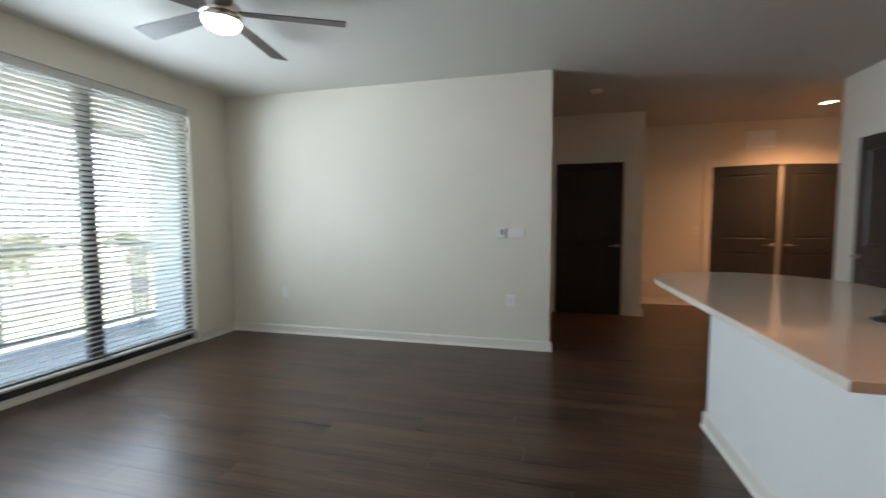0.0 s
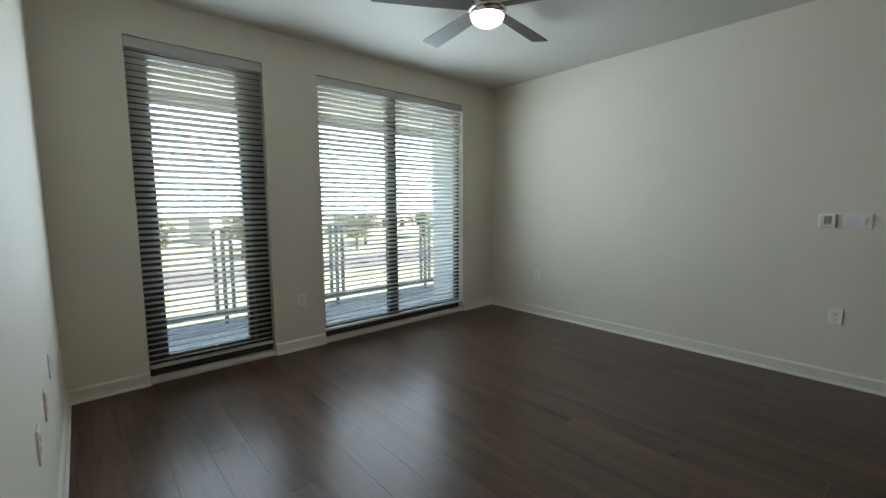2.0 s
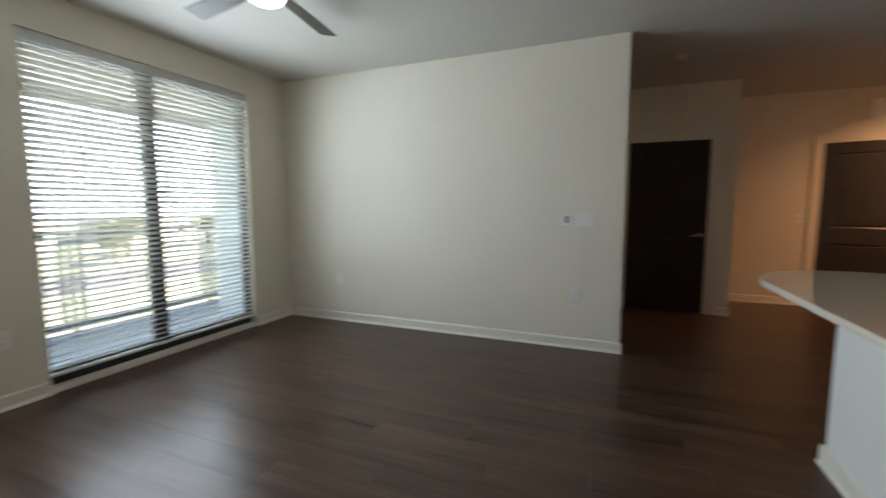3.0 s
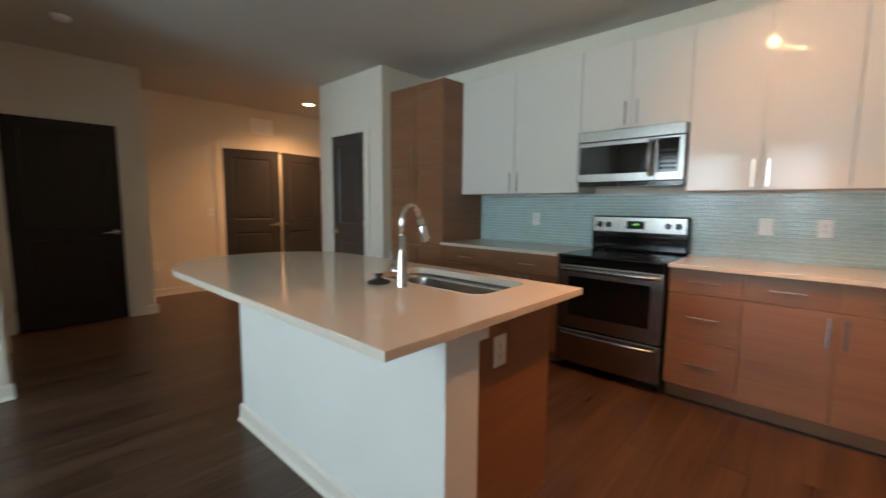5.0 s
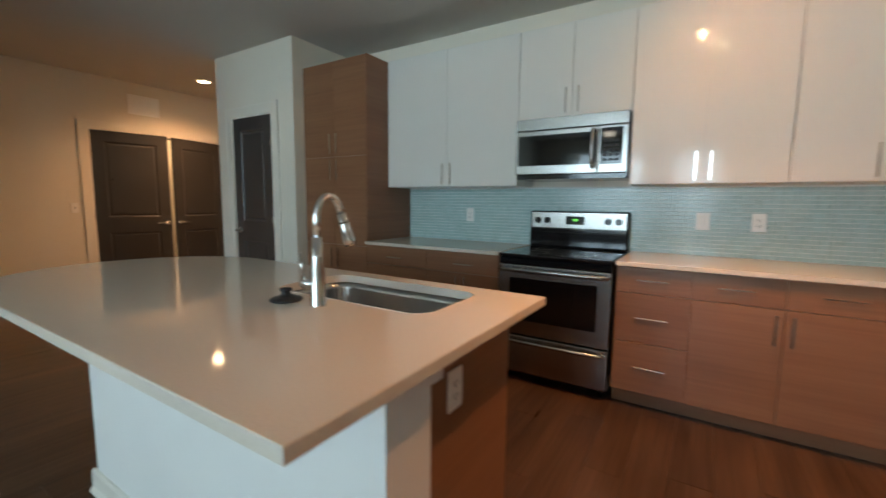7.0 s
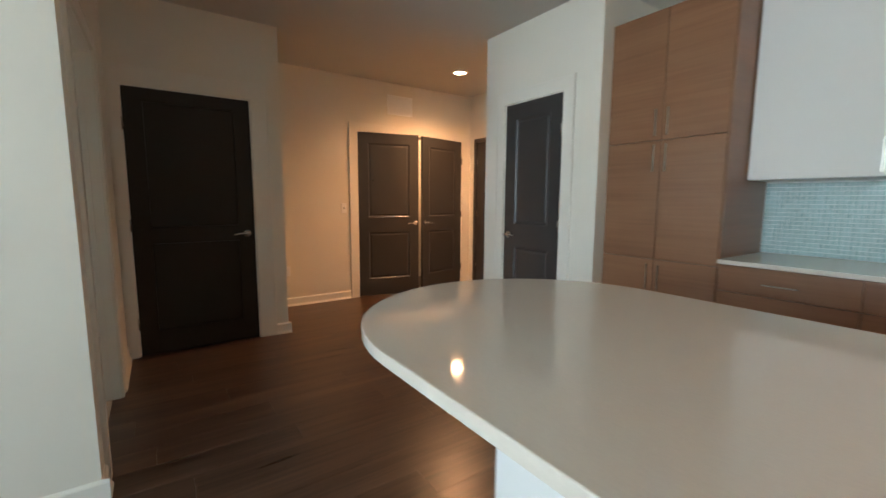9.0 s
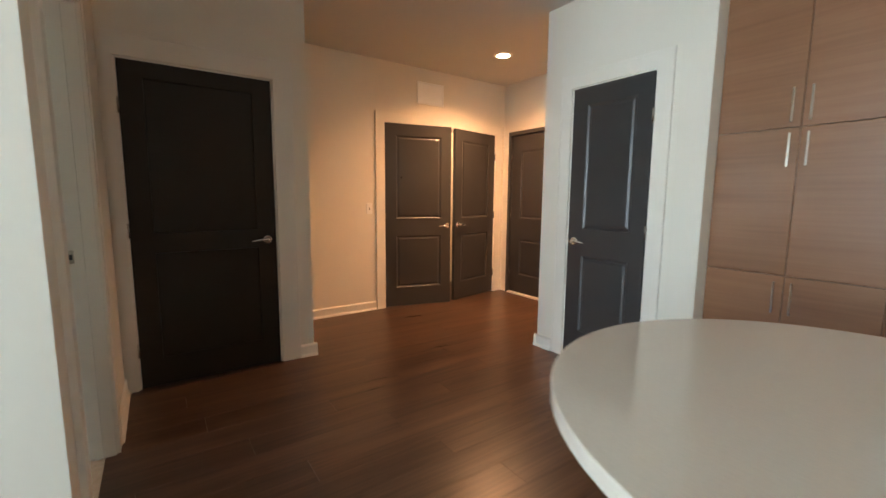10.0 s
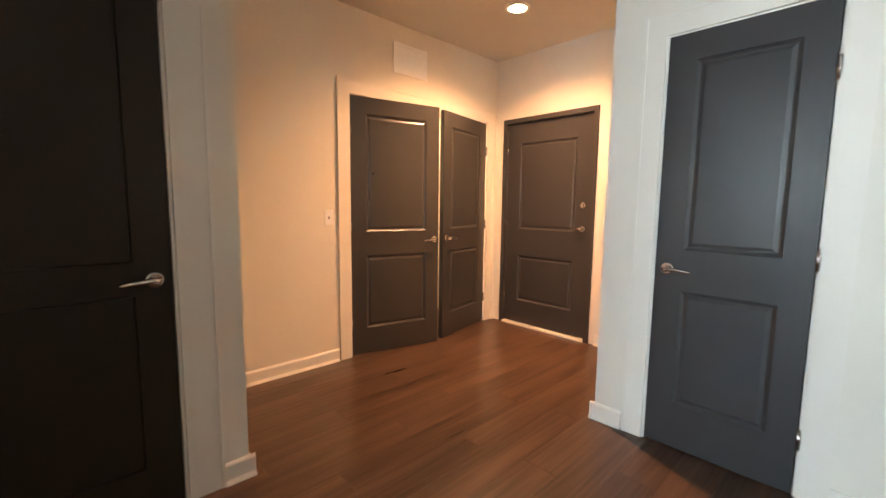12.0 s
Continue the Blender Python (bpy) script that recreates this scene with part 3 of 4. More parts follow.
solid("road", boxes((-31, -24, -300, 300, -3.5, -3.47)), ASPHALT, "pale weathered asphalt road past the lawn", "road", kind="structure")
rng = random.Random(7)


def tree(m, height, spread):
    t = thing("tree", m, "leafy green tree standing on the lawn", "tree", "trees on the lawn")
    bm = bmesh.new()
    tube(bm, [(0, 0, 0), (0.04, 0.02, height * 0.25), (0.0, 0.06, height * 0.55)], [0.16, 0.12, 0.06], 8)
    for k in range(6):
        a = k * 1.07
        tube(bm, [(0, 0.03, height * (0.25 + 0.04 * k)), (math.cos(a) * spread * 0.3, math.sin(a) * spread * 0.3, height * (0.45 + 0.04 * k)), (math.cos(a) * spread * 0.6, math.sin(a) * spread * 0.6, height * (0.55 + 0.05 * k))], [0.06, 0.04, 0.015], 6)
    part("trunk", bm, BARK, t)
    verts, faces = [], []
    clumps = [(rng.uniform(-0.7, 0.7) * spread, rng.uniform(-0.7, 0.7) * spread, height * rng.uniform(0.42, 0.95), rng.uniform(0.28, 0.5) * spread) for _ in range(16)]
    for cx, cy, cz, cr in clumps:
        for _ in range(110):
            d = Vector((rng.gauss(0, 1), rng.gauss(0, 1), rng.gauss(0, 0.8))).normalized() * cr * rng.uniform(0.5, 1.05)
            p = Vector((cx, cy, cz)) + d
            s = rng.uniform(0.07, 0.16)
            q = Euler((rng.uniform(0, 6), rng.uniform(0, 6), rng.uniform(0, 6))).to_matrix()
            n = len(verts)
            verts += [p + q @ Vector(c) * s for c in ((-1, 0, 0), (0, -0.5, 0.1), (1, 0, 0), (0, 0.5, 0.1))]
            faces.append((n, n + 1, n + 2, n + 3))
    me = bpy.data.meshes.new("crown")
    me.from_pydata(verts, [], faces)
    me.materials.append(LEAF)
    part("crown", me, LEAF, t)
    return t


first = tree(pose(-34.0, 4.0, -3.5), 4.2, 1.7)
for x, y, s in ((-36, 11, 1.15), (-35, 22, 0.9), (-20, 31, 1.0), (-38, -2, 1.2), (-42, 14, 1.3), (-40, 26, 1.2), (-44, 38, 1.4), (-39, -10, 1.2), (-24, -9, 0.9), (-45, 55, 1.4), (-36, 62, 1.2)):
    copy = copy_thing(first, pose(x, y, -3.5, rz=rng.uniform(0, 360)))
    copy.scale = (s, s, s)


def house(x, y, w, d, h, turn):
    t = thing("house", pose(x, y, -3.5, rz=turn), "pale two-storey house with a dark shingle roof", "house", "houses across the road")
    part("wall", boxes((-d / 2, d / 2, -w / 2, w / 2, 0, h)), SIDING, t)
    bm = bmesh.new()
    o = 0.5
    a = [bm.verts.new(p) for p in ((-d / 2 - o, -w / 2 - o, h), (d / 2 + o, -w / 2 - o, h), (d / 2 + o, w / 2 + o, h), (-d / 2 - o, w / 2 + o, h), (0, -w / 2 + 2, h + 2.4), (0, w / 2 - 2, h + 2.4))]
    for f in ((0, 1, 4), (1, 2, 5, 4), (2, 3, 5), (3, 0, 4, 5), (3, 2, 1, 0)):
        bm.faces.new([a[i] for i in f])
    part("roof", bm, ROOF, t)
    for k in range(4):
        for z in (1.0, 3.7):
            yy = -w / 2 + w * (k + 0.5) / 4
            win = part("window", boxes((d / 2 + 0.001, d / 2 + 0.06, yy - 0.6, yy + 0.6, z, z + 1.4)), TRIM, t)
            part("pane", boxes((d / 2 + 0.062, d / 2 + 0.07, yy - 0.5, yy + 0.5, z + 0.1, z + 1.3)), BLACKGLASS, win)


for i, (x, y, w) in enumerate(((-56, -22, 14), (-58, 0, 13), (-57, 19, 15), (-60, 41, 14), (-58, 63, 14), (-62, 88, 16))):
    house(x, y, w, 9, 5.6, (i % 3 - 1) * 4)

# ---- kitchen cabinets ----
GAP = 0.0018


def bar_pull(parent, x, z, length, upright, mat=None):
    """A slim bar handle on two posts, proud of a front at local y = 0."""
    mat = mat or NICKEL
    h = length / 2
    bm = soft_box(x - (0.0055 if upright else h), x + (0.0055 if upright else h), -0.034, -0.026, z - (h if upright else 0.004), z + (h if upright else 0.004), 0.002, 1)
    for s in (-0.72, 0.72):
        px, pz = (x, z + s * h) if upright else (x + s * h, z)
        tube(bm, [(px, -0.0195, pz), (px, -0.027, pz)], 0.0045, 8)
    return part("handle", bm, mat, parent, "brushed metal bar handle")


def front(parent, name, x0, x1, z0, z1, mat, pull=None):
    """A flat door or drawer front, 19 mm thick, with an optional pull (x, z, length, upright)."""
    ob = part(name, soft_box(x0 + GAP, x1 - GAP, -0.019, 0, z0 + GAP, z1 - GAP, 0.0015, 1), mat, parent)
    if pull:
        bar_pull(ob, *pull)
    return ob


def base_unit(m, w, layout, lam, label, depth=0.62, group="brown base cabinets", toe=0.065):
    """A base cabinet under the worktop. layout: list of (name, x0, x1, z0, z1, pull)."""
    c = thing("base_cabinet", m, label, "cabinet", group)
    part("body", boxes((0.0, w, 0.001, depth, 0.105, 0.8985)), lam, c)
    part("toe_kick", boxes((0.0, w, toe, toe + 0.015, 0.0005, 0.104)), lam, c)
    for f in layout:
        front(c, f[0], f[1], f[2], f[3], f[4], lam, f[5])
    return c


FX = 6.785
# Three drawers beside the range.
base_unit(pose(FX, 1.155, 0, rz=WEST), 0.405, [("drawer", 0, 0.405, 0.735, 0.894, (0.203, 0.817, 0.172, False)), ("drawer", 0, 0.405, 0.427, 0.735, (0.205, 0.585, 0.172, False)), ("drawer", 0, 0.405, 0.112, 0.427, (0.212, 0.274, 0.172, False))],
          LAM_Y, "walnut-brown laminate three-drawer base cabinet beside the range")
base_unit(pose(FX, 0.75, 0, rz=WEST), 0.855, [("drawer", 0, 0.42, 0.735, 0.894, (0.205, 0.815, 0.165, False)), ("drawer", 0.42, 0.855, 0.735, 0.894, (0.64, 0.815, 0.165, False)),
                                               ("door", 0, 0.42, 0.108, 0.735, (0.385, 0.622, 0.165, True)), ("door", 0.42, 0.855, 0.108, 0.735, (0.458, 0.622, 0.165, True))],
          LAM_Y, "walnut-brown laminate two-door base cabinet with two drawers")
corner = thing("base_cabinet", pose(FX, -0.105, 0, rz=WEST), "walnut-brown laminate corner filler cabinet", "cabinet", "brown base cabinets")
part("body", boxes((0.0, 0.06, 0.001, 0.60, 0.105, 0.8985)), LAM_Y, corner)
part("filler_panel", soft_box(GAP, 0.066, -0.019, 0, 0.11, 0.894, 0.0015, 1), LAM_Y, corner)
part("return_panel", soft_box(0.0662, 0.0845, -0.065, -0.0005, 0.11, 0.894, 0.0015, 1), LAM_X, corner)
part("toe_kick", boxes((0.0, 0.114, 0.065, 0.08, 0.0005, 0.104)), LAM_Y, corner)
part("toe_kick_return", boxes((0.115, 0.130, -0.064, 0.08, 0.0005, 0.104)), LAM_X, corner)
# Left of the range.
base_unit(pose(FX, 2.585, 0, rz=WEST), 0.635, [("drawer", 0, 0.635, 0.735, 0.894, (0.34, 0.803, 0.165, False)), ("door", 0, 0.3175, 0.108, 0.735, (0.28, 0.622, 0.165, True)), ("door", 0.3175, 0.635, 0.108, 0.735, (0.355, 0.622, 0.165, True))],
          LAM_Y, "walnut-brown laminate base cabinet with one wide drawer")
base_unit(pose(FX, 3.215, 0, rz=WEST), 0.63, [("drawer", 0, 0.63, 0.735, 0.894, (0.305, 0.803, 0.165, False)), ("drawer", 0, 0.63, 0.422, 0.735, (0.305, 0.575, 0.165, False)), ("drawer", 0, 0.63, 0.108, 0.422, (0.305, 0.285, 0.165, False))],
          LAM_Y, "walnut-brown laminate wide drawer cabinet beside the tall cabinet")
# Along the south wall.
base_unit(pose(6.72, -0.19, 0, rz=NORTH), 1.30, [("drawer", 0, 0.65, 0.735, 0.894, (0.32, 0.815, 0.165, False)), ("drawer", 0.65, 1.30, 0.735, 0.894, (0.97, 0.815, 0.165, False)),
                                                  ("door", 0, 0.65, 0.108, 0.735, (0.61, 0.622, 0.165, True)), ("door", 0.65, 1.30, 0.108, 0.735, (0.69, 0.622, 0.165, True))],
          LAM_X, "walnut-brown laminate base cabinet between corner and refrigerator", depth=0.60, toe=0.03)
# Tall cabinet.
tall = thing("tall_cabinet", pose(6.795, 4.018, 0, rz=WEST), "tall walnut-brown laminate pantry cabinet with six doors", "cabinet")
part("body", boxes((0.0, 0.79, 0.001, 0.60, 0.105, 2.51)), LAM_Y, tall)
part("side_panel", soft_box(0.7905, 0.80, -0.019, 0.60, 0.0, 2.513, 0.001, 1), LAM_X, tall)
part("toe_kick", boxes((0.0, 0.79, 0.045, 0.06, 0.0005, 0.104)), LAM_Y, tall)
for x0, x1, hx in ((0, 0.395, 0.352), (0.395, 0.789, 0.432)):
    front(tall, "door", x0, x1, 0.108, 0.872, LAM_Y, (hx, 0.748, 0.18, True))
    front(tall, "door", x0, x1, 0.872, 1.672, LAM_Y, (hx, 1.556, 0.18, True))
    front(tall, "door", x0, x1, 1.672, 2.51, LAM_Y, (hx, 1.79, 0.18, True))


def upper(m, w, z0, z1, doors, label, depth=0.328):
    c = thing("wall_cabinet", m, label, "cabinet", "glossy white wall cabinets")
    part("body", boxes((0.0, w, 0.001, depth, z0, z1)), CARCASS, c)
    for x0, x1, pull in doors:
        front(c, "door", x0, x1, z0, z1, LACQUER, pull)
    return c


UX, UB, UT = 7.07, 1.402, 2.515
upper(pose(UX, 3.212, 0, rz=WEST), 1.262, UB, UT, [(0, 0.631, (0.592, 1.51, 0.175, True)), (0.631, 1.262, (0.67, 1.51, 0.175, True))], "glossy white two-door wall cabinet beside the tall cabinet")
upper(pose(UX, 1.948, 0, rz=WEST), 0.786, 1.880, UT, [(0, 0.393, (0.35, 1.995, 0.175, True)), (0.393, 0.786, (0.436, 1.995, 0.175, True))], "glossy white two-door wall cabinet above the microwave")
upper(pose(UX, 1.160, 0, rz=WEST), 0.824, UB, UT, [(0, 0.412, (0.372, 1.51, 0.175, True)), (0.412, 0.824, (0.452, 1.51, 0.175, True))], "glossy white two-door wall cabinet warmly lit by ceiling spots")
upper(pose(UX, 0.334, 0, rz=WEST), 0.76, UB, UT, [(0, 0.387, (0.345, 1.51, 0.175, True)), (0.387, 0.76, (0.427, 1.51, 0.175, True))], "glossy white two-door wall cabinet near the corner")
upper(pose(UX - 0.019, -0.462, 0, rz=NORTH), 0.78, UB, UT, [(0, 0.39, (0.35, 1.51, 0.175, True)), (0.39, 0.78, (0.43, 1.51, 0.175, True))], "glossy white two-door wall cabinet on the south wall")
upper(pose(6.27, -0.462, 0, rz=NORTH), 0.85, UB, UT, [(0, 0.425, (0.385, 1.51, 0.175, True)), (0.425, 0.85, (0.465, 1.51, 0.175, True))], "glossy white two-door wall cabinet near the refrigerator")
cf = thing("wall_cabinet", pose(UX, -0.427, 0, rz=WEST), "glossy white corner filler wall cabinet", "cabinet", "glossy white wall cabinets")
part("body", boxes((0.0, 0.37, 0.02, 0.328, UB, UT)), CARCASS, cf)
part("filler_panel", soft_box(GAP, 0.034, -0.019, 0.0, UB, UT, 0.0015, 1), LACQUER, cf)

# Worktops.
bm = bmesh.new()
prism(bm, [(6.735, 1.158), (6.735, -0.155), (5.41, -0.155), (5.41, -0.799), (7.399, -0.799), (7.399, 1.158)], 0.8995, 0.925)
bmesh.ops.bevel(bm, geom=[e for e in bm.edges if abs(e.verts[0].co.z - e.verts[1].co.z) < 1e-6], offset=0.002, segments=1, affect="EDGES")
solid("worktop", bm, QUARTZ, "polished pale quartz worktop turning the corner", "worktop")
solid("worktop", soft_box(6.735, 7.399, 1.948, 3.216, 0.8995, 0.925, 0.002, 1), QUARTZ, "polished pale quartz worktop beside the tall cabinet", "worktop")

# ---- range ----
rg = thing("electric_range", pose(6.762, 1.938, 0, rz=WEST), "freestanding stainless steel electric range with black glass top", "range")
W = 0.764
part("body", boxes((0.004, W - 0.004, 0.03, 0.60, 0.055, 0.895)), BLACK, rg)
part("cooktop", soft_box(0.0, W, -0.035, 0.605, 0.897, 0.922, 0.008, 3), BLACKGLASS, rg, "black ceramic glass cooktop")
for bx, by, br in ((0.2, 0.14, 0.10), (0.56, 0.14, 0.085), (0.2, 0.42, 0.075), (0.56, 0.42, 0.10)):
    bm = bmesh.new()
    lathe(bm, [(br, 0.9223), (br, 0.9227), (br - 0.003, 0.9227), (br - 0.003, 0.9223)], (bx, by, 0), 36)
    part("burner_ring", bm, SLOT, rg)
part("trim_band", soft_box(0.004, W - 0.004, -0.018, 0.028, 0.848, 0.893, 0.004), BLACK, rg)
od = part("oven_door", soft_box(0.004, W - 0.004, -0.018, 0.028, 0.350, 0.844, 0.006), STEEL, rg, "stainless steel oven door")
part("oven_window", soft_box(0.085, W - 0.085, -0.0215, -0.0185, 0.455, 0.755, 0.001, 1), BLACKGLASS, od, "black oven window")
bm = bmesh.new()
tube(bm, [(0.03, -0.018, 0.812), (0.03, -0.05, 0.814), (0.06, -0.063, 0.815), (W / 2, -0.068, 0.815), (W - 0.06, -0.063, 0.815), (W - 0.03, -0.05, 0.814), (W - 0.03, -0.018, 0.812)], 0.0165, 14)
part("oven_handle", bm, STEEL, od)
dr = part("storage_drawer", soft_box(0.004, W - 0.004, -0.014, 0.028, 0.075, 0.338, 0.006), STEEL, rg, "stainless steel storage drawer")
bm = bmesh.new()
tube(bm, [(0.04, -0.014, 0.303), (0.06, -0.038, 0.304), (W / 2, -0.048, 0.304), (W - 0.06, -0.038, 0.304), (W - 0.04, -0.014, 0.303)], 0.014, 14)
part("drawer_handle", bm, STEEL, dr)
for fx in (0.05, W - 0.05):
    for fy in (0.08, 0.55):
        bm = bmesh.new()
        tube(bm, [(fx, fy, 0.0), (fx, fy, 0.056)], 0.016, 10)
        part("foot", bm, BLACK, rg)
guard = part("backguard", soft_box(0.004, W - 0.004, 0.565, 0.632, 0.923, 1.212, 0.016, 3), BLACK, rg)
bm = bmesh.new()
prism(bm, [(0.022, 0.560), (W - 0.022, 0.560), (W - 0.022, 0.5648), (0.022, 0.5648)], 1.080, 1.200)
panel = part("control_panel", bm, STEEL, guard, "stainless steel control panel")
part("clock_window", boxes((0.300, 0.440, 0.5565, 0.5595, 1.108, 1.172)), BLACKGLASS, panel)
for kx in (0.075, 0.150, W - 0.150, W - 0.075):
    bm = bmesh.new()
    tube(bm, [(kx, 0.5597, 1.138), (kx, 0.552, 1.138), (kx, 0.535, 1.138)], [0.025, 0.025, 0.019], 20)
    box(bm, kx - 0.003, kx + 0.003, 0.531, 0.5355, 1.120, 1.156)
    part("knob", bm, BLACK, panel)
for k in range(3):
    x = 0.357 + k * 0.013
    part("digit", boxes((x, x + 0.002, 0.5555, 0.5562, 1.135, 1.151), (x + 0.006, x + 0.008, 0.5555, 0.5562, 1.135, 1.151), (x + 0.002, x + 0.006, 0.5555, 0.5562, 1.149, 1.151), (x + 0.002, x + 0.006, 0.5555, 0.5562, 1.142, 1.144)), CLOCK, panel)
part("vent_lip", soft_box(0.02, W - 0.02, 0.545, 0.5648, 1.030, 1.052, 0.006, 2), BLACK, guard)

# ---- microwave ----
mw = thing("microwave_oven", pose(7.012, 1.942, 1.456, rz=WEST), "stainless steel over-the-range microwave under the wall cabinets", "microwave")
W, HM = 0.774, 0.42
part("case", boxes((0.002, W - 0.002, 0.018, 0.385, 0.0, HM - 0.001)), BLACK, mw)
part("top_vent", soft_box(0.0, W, -0.004, 0.018, 0.338, HM, 0.004), STEEL, mw, "stainless steel vent strip")
md = part("door", soft_box(0.0, 0.585, -0.012, 0.018, 0.022, 0.334, 0.006), STEEL, mw)
part("window_border", soft_box(0.022, 0.572, -0.0145, -0.0125, 0.085, 0.300, 0.0008, 1), BLACKGLASS, md)
part("window", boxes((0.085, 0.47, -0.0165, -0.0150, 0.125, 0.262)), BLACKGLASS, md, "dark glossy window")
bm = bmesh.new()
tube(bm, [(0.558, -0.012, 0.310), (0.558, -0.045, 0.306), (0.558, -0.058, 0.27), (0.558, -0.062, 0.19), (0.558, -0.058, 0.11), (0.558, -0.045, 0.068), (0.558, -0.012, 0.062)], 0.0135, 12)
part("handle", bm, STEEL, md)
mc = part("control_panel", soft_box(0.588, W, -0.012, 0.018, 0.022, 0.334, 0.006), STEEL, mw)
part("keypad", soft_box(0.600, 0.742, -0.0145, -0.0125, 0.080, 0.318, 0.0008, 1), BLACKGLASS, mc, "black glass keypad")
for r in range(5):
    for c in range(3):
        part("key", boxes((0.622 + c * 0.036, 0.646 + c * 0.036, -0.0152, -0.0147, 0.10 + r * 0.031, 0.118 + r * 0.031)), RUBBER, mc)
part("bottom_grille", boxes((0.01, W - 0.01, -0.002, 0.38, -0.012, -0.0005)), BLACK, mw)

# ---- refrigerator ----
fr = thing("refrigerator", pose(5.405, -0.10, 0, rz=NORTH), "stainless steel top-freezer refrigerator with bowed handles", "refrigerator")
W = 0.76
part("cabinet", boxes((0.004, W - 0.004, 0.06, 0.69, 0.03, 1.71)), BLACK, fr)
for nm, z0, z1, h0, h1 in (("fridge_door", 0.07, 1.236, 0, 0), ("freezer_door", 1.250, 1.72, 0, 0)):
    d = part(nm, soft_box(0.0, W, 0.0, 0.055, z0, z1, 0.010, 3), STEEL, fr)
    bm = bmesh.new()
    hx = 0.035
    if nm == "fridge_door":
        pts = [(0.0, 0.815), (-0.022, 0.838), (-0.045, 0.885), (-0.057, 0.945), (-0.060, 1.03), (-0.056, 1.14), (-0.050, 1.215), (-0.040, 1.226), (0.0, 1.228)]
    else:
        pts = [(0.0, 1.258), (-0.040, 1.260), (-0.050, 1.271), (-0.056, 1.33), (-0.059, 1.40), (-0.056, 1.47), (-0.045, 1.545), (-0.024, 1.605), (0.0, 1.637)]
    tube(bm, [(hx, y, z) for y, z in pts], 0.014, 12)
    part("handle", bm, STEEL, d)
part("grille", boxes((0.02, W - 0.02, 0.06, 0.08, 0.0, 0.068)), BLACK, fr)
for fx in (0.06, W - 0.06):
    bm = bmesh.new()
    tube(bm, [(fx, 0.65, 0), (fx, 0.65, 0.031)], 0.02, 10)
    part("foot", bm, BLACK, fr)

# ---- island ----
ISL_T = 0.925
isl = thing("kitchen_island", pose(0, 0, 0), "kitchen island of white half wall and brown cabinet end", "kitchen island")
part("half_wall", boxes((4.68, 4.85, 1.25, 2.88, 0.0, 0.894)), WHITE, isl, "white painted half wall")
part("corbel", boxes((4.8505, 4.905, 1.2505, 1.309, 0.83, 0.894)), WHITE, isl)
part("cabinet_body", boxes((4.8505, 4.868, 1.310, 2.879, 0.0, 0.894), (5.385, 5.40, 1.310, 2.22, 0.10, 0.66), (5.385, 5.40, 2.22, 2.879, 0.10, 0.894), (4.868, 5.385, 1.310, 2.879, 0.10, 0.118), (5.34, 5.36, 1.310, 2.879, 0.0, 0.10)), LAM_Y, isl)
part("end_panel", boxes((4.8505, 5.415, 1.290, 1.3085, 0.0, 0.829), (4.9055, 5.415, 1.290, 1.3085, 0.829, 0.894)), LAM_X, isl, "brown laminate end panel")
part("back_end_panel", boxes((4.8505, 5.415, 2.8795, 2.895, 0.0, 0.894)), LAM_X, isl)
for y0, y1, z1 in ((1.312, 1.745, 0.66), (1.75, 2.21, 0.66), (2.215, 2.875, 0.87)):
    d = part("door", soft_box(5.4005, 5.419, y0, y1, 0.11, z1, 0.0015, 1), LAM_Y, isl)
for nm, seg in (("skirting", (4.68, 1.224, 4.68, 2.906, -1, 0)), ("skirting", (4.68, 1.25, 4.8505, 1.25, 0, -1)), ("skirting", (4.68, 2.88, 4.8505, 2.88, 0, 1))):
    ob = baseboard(*seg)
    ob.name = nm
    ob.parent = isl
    for key in ("category", "kind"):
        del ob[key]

# The worktop with its round end and the sink cut-out.
SX0, SX1, SY0, SY1, SR = 5.060, 5.440, 1.420, 2.160, 0.075


def rounded(x0, x1, y0, y1, r, n=6):
    out = []
    for cx, cy, a0 in ((x1 - r, y1 - r, 0), (x0 + r, y1 - r, 90), (x0 + r, y0 + r, 180), (x1 - r, y0 + r, 270)):
        out += [(cx + r * math.cos(radians(a0 + 90 * k / n)), cy + r * math.sin(radians(a0 + 90 * k / n))) for k in range(n + 1)]
    return out


top_line = [(4.398, 1.20), (5.54, 1.20)] + [(4.966 + 0.578 * math.cos(radians(a)), 2.95 + 0.57 * math.sin(radians(a))) for a in range(0, 181, 5)]
hole = rounded(SX0, SX1, SY0, SY1, SR)
bm = bmesh.new()
rings = {}
for z in (ISL_T - 0.03, ISL_T):
    loops = []
    for line in (top_line, hole):
        vs = [bm.verts.new((x, y, z)) for x, y in line]
        es = [bm.edges.new((vs[i], vs[(i + 1) % len(vs)])) for i in range(len(vs))]
        loops.append((vs, es))
    rings[z] = loops
    bmesh.ops.triangle_fill(bm, use_beauty=True, use_dissolve=False, edges=loops[0][1] + loops[1][1])
for k in (0, 1):
    a, b = rings[ISL_T - 0.03][k][0], rings[ISL_T][k][0]
    for i in range(len(a)):
        bm.faces.new((a[i], a[(i + 1) % len(a)], b[(i + 1) % len(a)], b[i]))
bm.normal_update()
rim = [e for e in bm.edges if all(abs(v.co.z - ISL_T) < 1e-6 for v in e.verts) and any(abs(f.normal.z) < 0.5 for f in e.link_faces)]
bmesh.ops.bevel(bm, geom=rim, offset=0.003, segments=2, affect="EDGES", profile=0.5)
solid("island_worktop", bm, QUARTZ, "polished pale quartz island top with a rounded end", "worktop")

